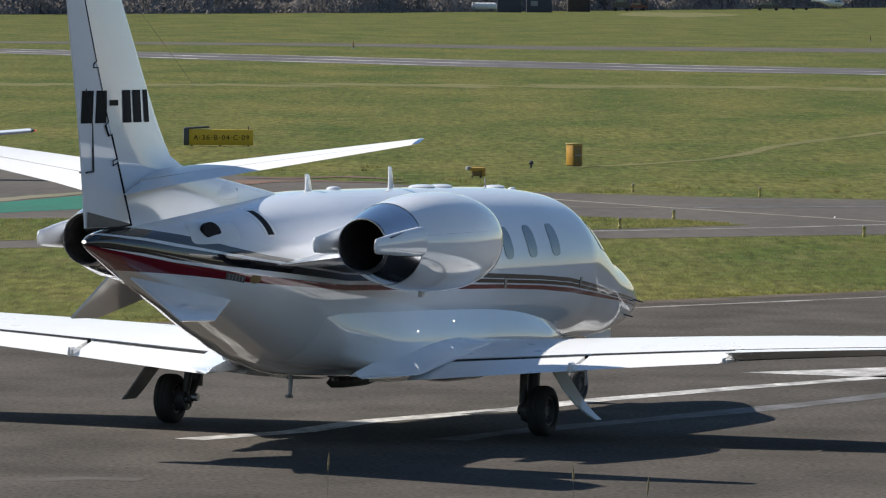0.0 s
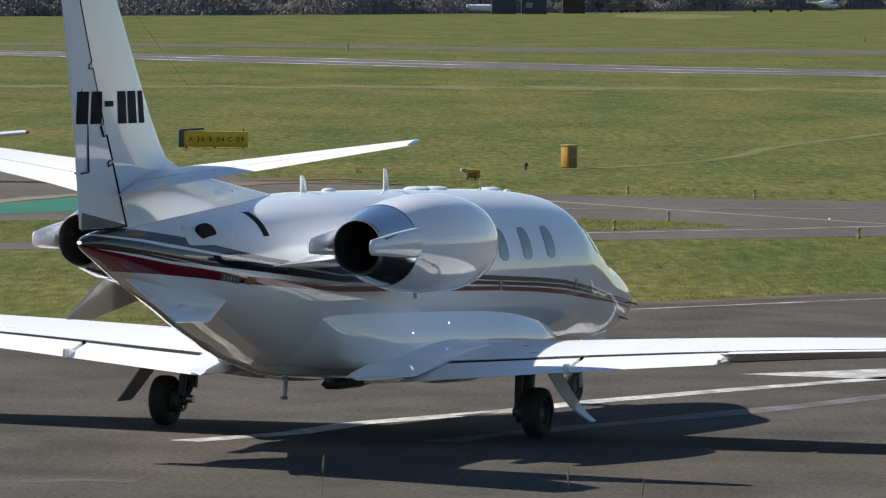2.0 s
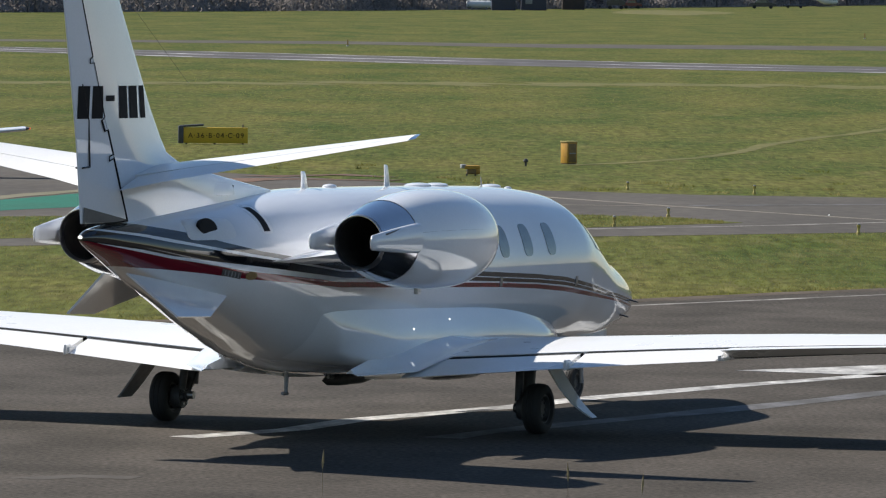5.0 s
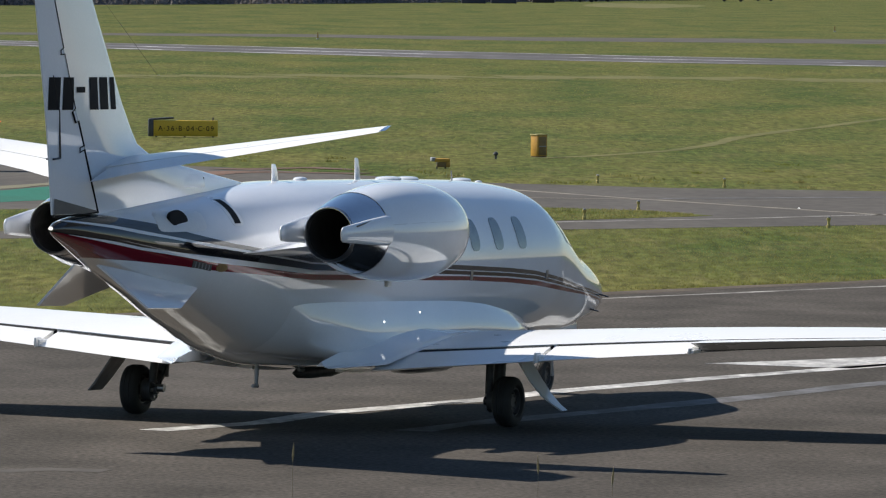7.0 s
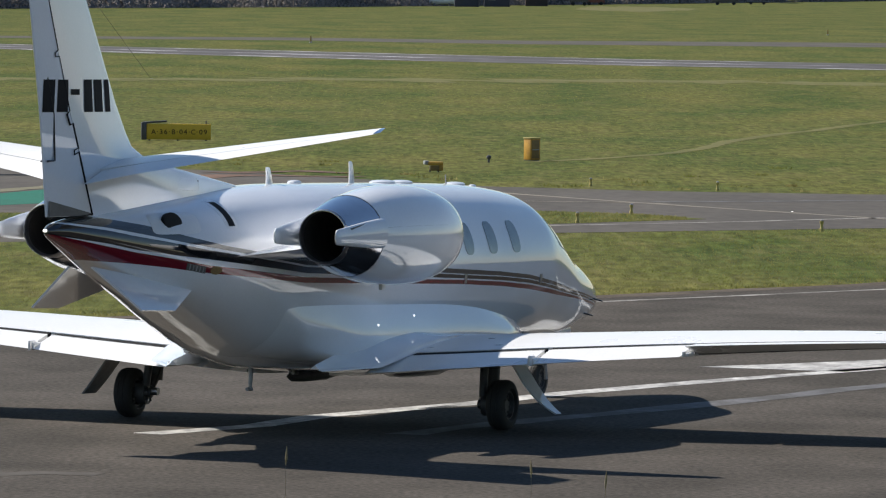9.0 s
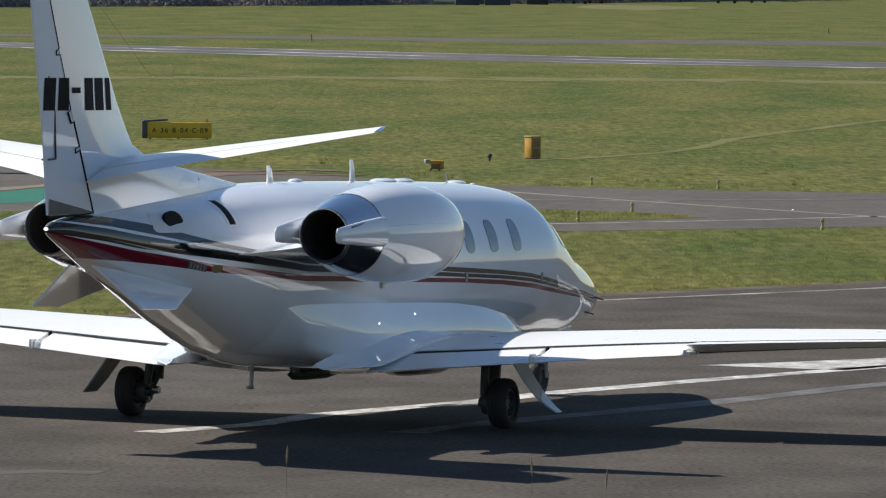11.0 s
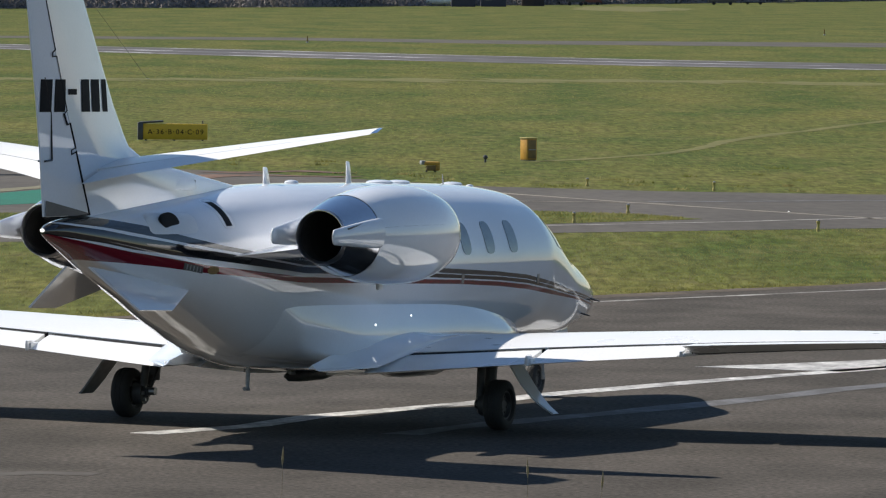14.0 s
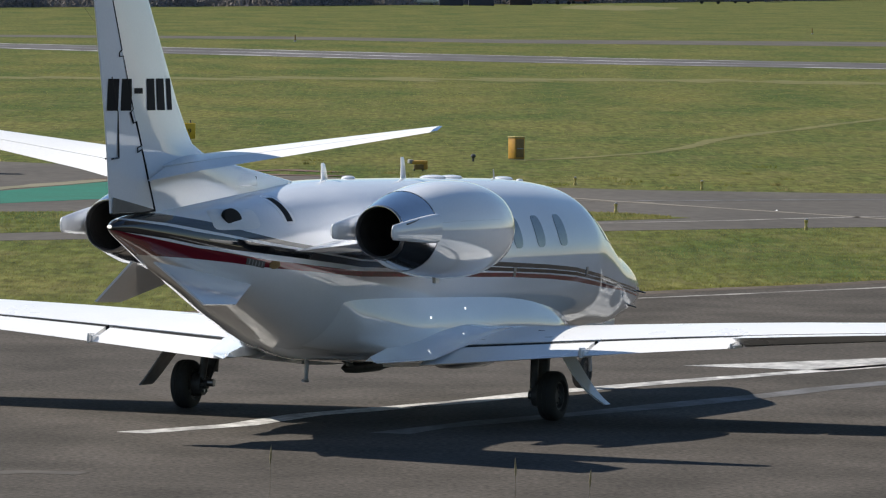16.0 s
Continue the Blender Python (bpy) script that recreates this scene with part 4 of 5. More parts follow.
    # vent plate, exhaust hole, slot
    part("vent_plate", hull_patch(squircle(-4.84, 2.335, 0.46, 0.11, 0.5, 6), 10, 6, -1, 0.004, 0.012), WING_WHITE, jet, "pale plate round a round vent")
    c = hull_side(-4.88, 2.35, -1)
    nrm = Vector((-0.1, -0.93, 0.35)).normalized()
    q = nrm.to_track_quat("Z", "Y")
    part("round_vent", lathe([(0.006, 0.0), (0.008, 0.10), (0.006, 0.125), (-0.03, 0.13)], lambda s, r, t: c + q @ Vector((r * 1.45 * math.cos(t), r * 0.85 * math.sin(t), s + 0.012)), 20), MARK_BLACK, jet, "black round vent opening")
    part("slot_plate", hull_patch(squircle(-3.73, 2.42, 0.12, 0.15, 0.35, 5), 6, 8, -1, 0.003, 0.012), WING_WHITE, jet, "pale plate round the air slot")
    part("air_slot", hull_patch(lambda u, v: (-3.73 + v * 0.05 + u * 0.06, 2.42 + v * 0.125), 4, 8, -1, 0.006), MARK_BLACK, jet, "dark slanted air slot")
    part("service_port", hull_patch(lambda u, v: (-4.60 + u * 0.17, 1.858 + v * 0.035 - u * 0.025), 6, 4, -1, 0.005), DARK_GREY, jet, "dark service grille on the stripe")
    for k in range(5):
        part("grille_slat", hull_patch(lambda u, v: (-4.72 + 0.06 * k + u * 0.008, 1.875 - 0.009 * k + v * 0.028), 2, 2, -1, 0.009), GREY_PAINT, jet)
    part("stripe_port", hull_patch(squircle(-4.24, 1.83, 0.10, 0.045, 0, 2), 8, 8, -1, 0.005), RUST_BROWN, jet, "small brown round port on the stripe")
    # bright glints on the fairing, put in as small glowing dots
    for x, z in ((-0.53, 1.147), (0.56, 1.221)):
        y = fairing_width(x, z) + 0.002
        part("glint_dot", lathe([(0.0, 0.013), (0.006, 0.011), (0.009, 0.0)], lambda s, r, t: Vector((x + r * math.cos(t), -y - s, z + r * math.sin(t))), 12), glow("glint_white_glow", (1, 1, 1), 0.9), jet, "tiny glowing white dot in place of a glint")
    part("tail_light", lathe([(0, 0.0), (0.006, 0.012), (0.025, 0.018), (0.06, 0.018)], lambda s, r, t: Vector((-7.10 + s, r * math.cos(t), 2.29 + r * math.sin(t))), 16), glow("white_tail_light", (1, 0.98, 0.92), 0.8), jet, "lit white tail position light")
    # mark on the fin: plain bars
    for side in (-1, 1):
        for x0, x1, dark in ((-7.20, -6.98, 1), (-6.93, -6.72, 1), (-6.66, -6.45, 2), (-6.34, -6.12, 1), (-6.07, -5.84, 1), (-5.77, -5.62, 1)):
            bm = bmesh.new()
            z0, z1 = (3.60, 3.86) if dark == 1 else (3.70, 3.76)
            if dark == 1:
                z0, z1 = 3.52, 3.86
            def skin(x, z):
                hinge = np.interp(z, [2.3, 2.44, 2.85, 3.39, 4.1, 4.79, 5.2], [-6.10, -6.14, -6.29, -6.61, -6.93, -7.21, -7.38])
                lead = np.interp(z, [3.3, 3.61, 4.8], [-5.12, -5.38, -6.21])
                half = 0.115 - 0.022 * (z - 2.6)
                if x >= hinge:
                    c = lead - hinge
                    u = (lead - x) / c
                    return half * min(1.0, (max(u, 0) * c / 0.9)) ** 0.55 * (1 - 0.12 * u)
                trail = np.interp(z, [2.43, 2.63, 3.4, 4.8, 5.2], [-7.05, -7.08, -7.2, -7.53, -7.63])
                u = (hinge - x) / (hinge - trail)
                return half * 0.86 * (np.interp(u, [0, 0.5, 1], [1, 0.55, 0.08]))
            g = [[bm.verts.new((xx, side * (skin(xx, zz) + 0.006), zz)) for zz in np.linspace(z0, z1, 5)] for xx in np.linspace(x0, x1, 5)]
            for i in range(4):
                for j in range(4):
                    bm.faces.new((g[i][j], g[i + 1][j], g[i + 1][j + 1], g[i][j + 1]))
            part("mark_bar", bm, MARK_BLACK, fin, "black bar of the fin marking", smooth=False)
    return jet, moving


JET, MOVING = build_jet()


# ---- far things ----
def sign_board():
    s = thing("taxiway_sign", "yellow taxiway direction sign with black lettering on the grass", "sign")
    part("panel", box((1.98, 0.16, 0.47), (0, 0, 0.27), 0.015), YELLOW, s, "yellow sign panel")
    part("end_cap", box((0.16, 0.26, 0.52), (-1.02, 0, 0.28), 0.02), DARK_GREY, s, "dark end cap")
    part("lid", box((0.74, 0.22, 0.06), (-0.7, 0.0, 0.555), 0.02, Matrix.Rotation(radians(-4), 3, "Y")), DARK_GREY, s, "dark lifted lid")
    for x in (-0.85, 0.0, 0.85):
        part("leg", tube((x, 0, -0.05), (x, 0, 0.05), 0.03), DARK_GREY, s)
    part("rod", tube((0.85, 0.06, 0.4), (0.85, 0.06, 0.60), 0.02), DARK_GREY, s)
    x = -0.85
    for ch in "A\u00b736\u00b7B\u00b704\u00b7C\u00b709":
        step = 0.095 if ch == "\u00b7" else 0.135
        cu = bpy.data.curves.new("character", "FONT")
        cu.body, cu.size, cu.extrude, cu.align_x, cu.align_y = ch, 0.21, 0.003, "CENTER", "BOTTOM_BASELINE"
        tmp = new("character", cu)
        me = bpy.data.meshes.new_from_object(tmp.evaluated_get(bpy.context.evaluated_depsgraph_get()))
        bpy.data.objects.remove(tmp)
        me.materials.clear()
        me.materials.append(MARK_BLACK)
        t = new("character", me)
        t.parent = s
        x += step / 2
        t.matrix_local = pose(x + 0.05, -0.086, 0.195, 90)
        x += step / 2
    s.matrix_world = pose(-6.72, 235.4, -0.03, 0, 0, 4)
    return s


sign_board()


def cabinet():
    s = thing("yellow_cabinet", "weathered yellow equipment cabinet standing on the grass", "cabinet")
    part("body", box((0.34, 0.30, 0.58), (0, 0, 0.31), 0.012), ORANGE_YELLOW, s, "yellow metal body")
    part("lid", box((0.37, 0.33, 0.035), (0, 0, 0.615), 0.01), POST_YELLOW, s, "pale lid")
    part("door", box((0.26, 0.014, 0.50), (0.0, -0.154, 0.31), 0.004), RUST_BROWN, s, "brown weathered door")
    part("latch_bar", box((0.24, 0.012, 0.025), (0.0, -0.166, 0.30), 0.004), GREY_PAINT, s, "grey latch bar")
    part("plinth", box((0.32, 0.28, 0.05), (0, 0, 0.0), 0.01), DARK_GREY, s)
    s.matrix_world = pose(3.57, 215.1, -0.03, 0, 0, 38)


cabinet()


def ground_unit():
    s = thing("orange_light_unit", "small orange approach light unit on the grass", "airfield light")
    part("base", box((0.30, 0.24, 0.13), (0.05, 0, 0.10), 0.02), RUST_BROWN, s, "brown base")
    part("head", box((0.40, 0.30, 0.09), (0.02, 0, 0.22), 0.02), ORANGE_YELLOW, s, "orange lamp housing")
    part("front_panel", box((0.10, 0.28, 0.13), (0.17, 0, 0.11), 0.01), ORANGE_YELLOW, s)
    part("visor", box((0.12, 0.26, 0.10), (-0.20, 0, 0.24), 0.02), GREY_PAINT, s, "grey visor")
    for x in (-0.1, 0.12):
        part("leg", tube((x, 0, -0.02), (x, 0, 0.06), 0.025), DARK_GREY, s)
    s.matrix_world = pose(0.83, 201.4, -0.03, 0, 0, 10)
    d = thing("small_dark_post", "small dark marker post in the grass", "post")
    part("stem", tube((0, 0, -0.02), (0, 0, 0.12), 0.03), DARK_GREY, d)
    part("cap", lathe([(0.10, 0.05), (0.14, 0.07), (0.19, 0.05), (0.21, 0.0)], lambda s_, r, t: Vector((r * math.cos(t), r * math.sin(t), s_)), 12), DARK_GREY, d)
    d.matrix_world = pose(2.36, 212.3, -0.03)


ground_unit()


def marker(x, y, h):
    m = thing("edge_marker", "pale yellow edge marker post beside the taxiway", "marker post", "taxiway edge markers")
    part("post", lathe([(-0.02, 0.04), (h * 0.3, 0.04), (h * 0.35, 0.028), (h * 0.7, 0.028), (h * 0.75, 0.038), (h * 0.97, 0.042), (h, 0.03), (h, 0.0)],
                       lambda s, r, t: Vector((r * math.cos(t), r * math.sin(t), s)), 14), POST_YELLOW, m)
    part("cap", lathe([(h, 0.034), (h + 0.02, 0.03), (h + 0.03, 0.0)], lambda s, r, t: Vector((r * math.cos(t), r * math.sin(t), s)), 14), GREY_PAINT, m, "grey lens cap")
    m.matrix_world = pose(x, y, -0.03)


for x, y, h in ((3.62, 161.0, 0.21), (4.93, 167.9, 0.19), (7.52, 186.6, 0.20), (8.45, 157.5, 0.21), (4.57, 189.35, 0.18)):
    marker(x, y, h)
for x, y in ((-6.68, 569.5), (37.87, 699.8)):
    m = thing("far_marker_post", "thin dark marker post beside the far runway", "marker post")
    part("post", tube((0, 0, -0.03), (0, 0, 0.46), 0.055, 0.05), RUST_BROWN, m)
    part("base", tube((0, 0, -0.03), (0, 0, 0.05), 0.10, 0.08), GREY_PAINT, m)
    m.matrix_world = pose(x, y, 0)

def taxi_light():
    a = thing("taxiway_light", "small white light set in the taxiway", "airfield light")
    part("lens", lathe([(0.0, 0.022), (0.014, 0.018), (0.02, 0.0)], lambda s, r, t: Vector((r * math.cos(t), r * math.sin(t), s)), 14), glow("white_taxiway_light", (1, 0.98, 0.95), 0.9), a, "lit white lens")
    part("collar", lathe([(-0.01, 0.04), (0.005, 0.036), (0.006, 0.02)], lambda s, r, t: Vector((r * math.cos(t), r * math.sin(t), s)), 14), GREY_PAINT, a)
    a.matrix_world = pose(8.49, 170.28, -0.026)


taxi_light()


def radio_mast():
    a = thing("radio_mast", "slim grey radio mast with a thin stay wire", "mast")
    part("pole", tube((0, 0, -0.05), (0, 0, 16.6), 0.09, 0.05), GREY_PAINT, a, "slim grey pole")
    part("stay_wire", tube((12.2, 0, -0.03), (0.05, 0, 16.3), 0.0075, seg=6), DARK_GREY, a, "thin dark stay wire")
    part("wire_anchor", box((0.12, 0.12, 0.06), (12.2, 0, 0.0), 0.01), GREY_PAINT, a)
    a.matrix_world = pose(-24.0, 369.2, -0.03)


radio_mast()

# ---- second aircraft: only a wing tip with a red light reaches into view ----
def light_aircraft():
    a = thing("light_aircraft", "white low-wing light aircraft with a lit red wing light", "aircraft")
    rings = []
    for x, w, zt, zb in ((2.2, 0.12, 1.25, 1.0), (1.9, 0.35, 1.42, 0.8), (1.2, 0.5, 1.5, 0.65), (0.4, 0.58, 2.0, 0.6), (-0.6, 0.58, 2.05, 0.62), (-1.6, 0.42, 1.7, 0.75), (-3.2, 0.2, 1.45, 1.0), (-4.4, 0.06, 1.35, 1.2)):
        rings.append([Vector((x, w * math.cos(t), (zt + zb) / 2 + (zt - zb) / 2 * math.sin(t))) for t in (2 * math.pi * i / 24 for i in range(24))])
    part("fuselage", loft(rings), WHITE, a)
    for s in (-1, 1):
        rows = [(0.3 + 5.0 * k / 6, 0.75 - 0.02 * k, 0.76 + 0.075 * k, -0.75 + 0.04 * k, 0.74 + 0.075 * k) for k in range(7)]
        w = part("wing", lifting(rows, (0.13, 0.11), 0, 1, s), WHITE, a)
        part("wing_tip", lifting([rows[-1], (5.42, 0.45, 1.225, -0.42, 1.21)], (0.11, 0.05), 0, 1, s), DARK_GREY, w, "dark wing tip cap")
        part("tip_light", tube((0.42, s * 5.40, 1.22), (0.30, s * 5.45, 1.22), 0.025, 0.015), glow("red_wing_light" if s > 0 else "green_wing_light", (1.0, 0.12, 0.02) if s > 0 else (0.05, 0.8, 0.2), 0.5), w, "lit wing light")
        part("tailplane", lifting([(0.05, -3.6, 1.35, -4.4, 1.35), (1.6, -3.8, 1.35, -4.4, 1.35)], (0.1, 0.08), 0, 1, s), WHITE, a)
        part("main_leg", tube((-0.1, s * 1.4, 0.9), (-0.1, s * 1.5, 0.2), 0.05), GREY_PAINT, a)
        wheel_pair("main_wheel", a, (-0.1, s * 1.6, 0.2), 0.2, 0.14)
    part("nose_leg", tube((1.7, 0, 0.85), (1.75, 0, 0.2), 0.05), GREY_PAINT, a)
    wheel_pair("nose_wheel", a, (1.75, 0, 0.18), 0.18, 0.12)
    part("fin", lifting([(1.3, -3.3, 0, -4.5, 0), (2.4, -4.0, 0, -4.7, 0)], (0.1, 0.08), 0, 1, 1, True), WHITE, a)
    part("propeller", box((0.05, 0.14, 1.8), (2.26, 0, 1.12), 0.02), DARK_GREY, a)
    a.matrix_world = pose(-15.55, 194.0, -0.026, 0, 0, -80)


light_aircraft()


# ---- far edge of the field ----
def far_tank():
    a = thing("white_tank", "white cylindrical storage tank on the far side of the field", "tank")
    part("shell", lathe([(-2.0, 0.0), (-1.98, 0.5), (-1.85, 0.62), (1.85, 0.62), (1.98, 0.5), (2.0, 0.0)], lambda s, r, t: Vector((s, r * math.cos(t), 0.85 + r * math.sin(t))), 28), WING_WHITE, a)
    for x in (-1.2, 1.2):
        part("cradle", box((0.25, 1.0, 0.5), (x, 0, 0.22), 0.03), GREY_PAINT, a)
    a.matrix_world = pose(6.05, 1235, -0.03)


far_tank()
CONTAINER = material("dark_blue_container_paint", (0.035, 0.045, 0.075), 0.5, 0, (0.05, 0.05, 0.07), 1.0, 0.5, 12, 0.1)
RUST = material("rusty_dark_metal", (0.075, 0.05, 0.042), 0.7, 0, (0.05, 0.04, 0.038), 1.2, 0.5, 14, 0.2)


def container(x, y, w, h, mat, label, door=False):
    c = thing("storage_container", label, "container", "containers at the field edge")
    bm = box((w, 2.4, h), (0, 0, h / 2 + 0.05), 0.04)
    k = int(w / 0.28)
    for i in range(k):
        box((0.10, 0.05, h * 0.86), (-w / 2 + w * (i + 0.5) / k, -1.21, h / 2 + 0.05), 0.0, bm=bm)
    part("shell", bm, mat, c, smooth=False)
    if door:
        part("window", box((1.1, 0.06, 0.8), (-w * 0.2, -1.23, h * 0.55), 0.01), GREY_PAINT, c, "pale window panel")
    for dx in (-w / 2 + 0.1, w / 2 - 0.1):
        part("corner_post", box((0.16, 0.16, h + 0.06), (dx, -1.16, h / 2 + 0.03), 0.01), mat, c)
    c.matrix_world = pose(x, y, -0.05, 0, 0, 1)


container(9.85, 1222, 3.7, 2.7, CONTAINER, "dark blue storage container on the grass")
container(14.7, 1235, 4.0, 2.6, CONTAINER, "dark blue site cabin with a pale window", True)
container(21.6, 1275, 3.6, 2.9, RUST, "dark weathered storage container")


def far_car(x, y, w, h, mat, label, rz=0, nose=1):
    v = thing("parked_vehicle", label, "vehicle", "vehicles at the field edge")
    sec = [(-0.5, 0.28), (-0.5, 0.55), (-0.46, 0.62), (-0.30, 0.66), (-0.20, 0.98), (-0.12, 1.0), (0.14, 1.0), (0.24, 0.68), (0.44, 0.58), (0.5, 0.48), (0.5, 0.28)]
    rings = [[Vector((nose * a * w, yy, b * h)) for a, b in sec] for yy in (-0.85, 0.85)]
    part("body", loft(rings), mat, v, smooth=False)
    for s in (-0.86, 0.86):
        bm = bmesh.new()
        pts = [bm.verts.new((nose * a * w, s * 1.004, b * h)) for a, b in ((-0.26, 0.68), (-0.18, 0.93), (0.12, 0.93), (0.19, 0.69))]
        bm.faces.new(pts)
        part("side_window", bm, GLASS_DARK, v, smooth=False)
        for xx in (-0.3, 0.3):
            part("wheel", tube((xx * w, s, 0.3), (xx * w, s * 0.75, 0.3), 0.3, seg=20), RUBBER, v)
    v.matrix_world = pose(x, y, -0.03, 0, 0, rz)


RED_CAR = material("dark_red_car_paint", (0.16, 0.02, 0.025), 0.3, 0, (0.12, 0.02, 0.02), 2, 0.5, 20, 0.05, coat=0.5)
DARK_CAR = material("dark_car_paint", (0.04, 0.045, 0.05), 0.3, 0, (0.03, 0.03, 0.04), 2, 0.5, 20, 0.05, coat=0.5)
far_car(33.0, 1352, 3.4, 1.5, RED_CAR, "dark red car parked at the field edge")
far_car(29.5, 1320, 3.2, 2.3, DARK_CAR, "dark van parked at the field edge")
far_car(58.5, 1425, 5.0, 1.6, DARK_CAR, "dark pickup parked at the field edge")
far_car(26.3, 1352, 3.4, 2.6, RUST, "brown weathered horse box at the field edge")


def helicopter():
    h = thing("parked_helicopter", "small white helicopter parked on the far grass", "helicopter")
    rings = []
    for x, w, zt, zb in ((2.9, 0.05, 1.1, 0.95), (2.5, 0.5, 1.5, 0.6), (1.6, 0.75, 2.0, 0.5), (0.4, 0.75, 2.05, 0.5), (-0.6, 0.5, 1.9, 0.8), (-1.4, 0.2, 1.7, 1.3), (-3.4, 0.08, 1.75, 1.55)):
        rings.append([Vector((x, w * math.cos(t), (zt + zb) / 2 + (zt - zb) / 2 * math.sin(t))) for t in (2 * math.pi * i / 20 for i in range(20))])
    part("cabin", loft(rings), WING_WHITE, h)
    part("canopy", loft([[Vector((x, w * math.cos(t), 1.45 + hh * math.sin(t))) for t in (2 * math.pi * i / 16 for i in range(16))] for x, w, hh in ((1.0, 0.77, 0.4), (1.8, 0.73, 0.42), (2.4, 0.5, 0.3))]), GLASS_DARK, h, "dark canopy glass")
    part("mast", tube((0.2, 0, 1.9), (0.2, 0, 2.5), 0.08), DARK_GREY, h)
    part("rotor_blade", box((8.0, 0.18, 0.03), (0.2, 0, 2.5), 0.0), DARK_GREY, h)
    part("tail_fin", box((0.5, 0.05, 0.9), (-3.4, 0, 1.9), 0.01), WING_WHITE, h)
    for s in (-0.8, 0.8):
        part("skid", tube((-1.2, s, 0.06), (2.2, s, 0.06), 0.05), DARK_GREY, h)
        for x in (-0.4, 1.4):
            part("strut", tube((x, s * 0.5, 0.7), (x, s, 0.06), 0.04), DARK_GREY, h)
    h.matrix_world = pose(75.8, 1552, -0.03, 0, 0, 8)
    b = thing("equipment_trailer", "low dark flat trailer on the far grass", "trailer")
    part("bed", box((4.4, 1.8, 0.3), (0, 0, 0.45), 0.03), DARK_CAR, b)
    for x in (-1.2, 1.2):
        part("wheel", tube((x, -0.95, 0.25), (x, -0.7, 0.25), 0.25, seg=16), RUBBER, b)
        part("wheel", tube((x, 0.95, 0.25), (x, 0.7, 0.25), 0.25, seg=16), RUBBER, b)
    b.matrix_world = pose(66.3, 1470, -0.03)


helicopter()
def wood_heap():
    a = thing("dead_wood_heap", "dark heap of dead branches at the field edge", "wood heap")
    rnd = random.Random(4)
    for k in range(46):
        x = rnd.gauss(0, 1.3)
        top = max(0.15, 1.15 - 0.3 * abs(x) ** 1.4)
        z, y = rnd.uniform(0.05, top), rnd.uniform(-0.8, 0.8)
        d = Vector((rnd.uniform(-1, 1), rnd.uniform(-0.5, 0.5), rnd.uniform(-0.25, 0.3))) * rnd.uniform(0.4, 1.1)
        p = Vector((x, y, z))
        part("branch", tube(p - d, p + d, rnd.uniform(0.06, 0.16), rnd.uniform(0.03, 0.08), 7), RUST, a)
    bm = lathe([(-0.05, 2.2), (0.2, 1.9), (0.5, 1.3), (0.8, 0.6), (0.9, 0.0)], lambda s, r, t: Vector((r * math.cos(t) * (1 + 0.15 * math.sin(3 * t)), 0.5 * r * math.sin(t), s)), 20)
    part("core", bm, RUST, a, "dark tangle of twigs")
    a.matrix_world = pose(-38.7, 1112, -0.03)


wood_heap()
rnd = random.Random(11)
soil = []
for k in range(48):
    a = 2 * math.pi * k / 48
    q = 1 + rnd.uniform(-0.16, 0.16)
    soil.append((35.5 + 9.5 * math.cos(a) * q + 2.7 * math.sin(a) * q, 1215 + 85 * math.sin(a) * q))
setting("bare_soil_patch", sheet(soil, -0.2, -0.02), DRY, "bare dry soil patch on the far grass", "soil")

# ---- far woods ----
BARK = material("bare_winter_wood", (0.115, 0.102, 0.10), 0.9, 0, (0.09, 0.08, 0.078), 0.05, 0.5, 1.0, 0.25, world_space=True)
TWIG = material("leafless_brush", (0.22, 0.198, 0.19), 0.95, 0, (0.15, 0.136, 0.13), 0.06, 0.4, 0.8, 0.3, world_space=True)
let_light_through(TWIG, 0.7)
# paler than bare wood: the distance haze is put into this colour
THICKET = material("haze_paled_twigs", (0.34, 0.31, 0.295), 0.95, 0, (0.24, 0.22, 0.21), 0.07, 0.4, 0.9, 0.3, world_space=True, spec=0.05)
let_light_through(THICKET, 0.4)


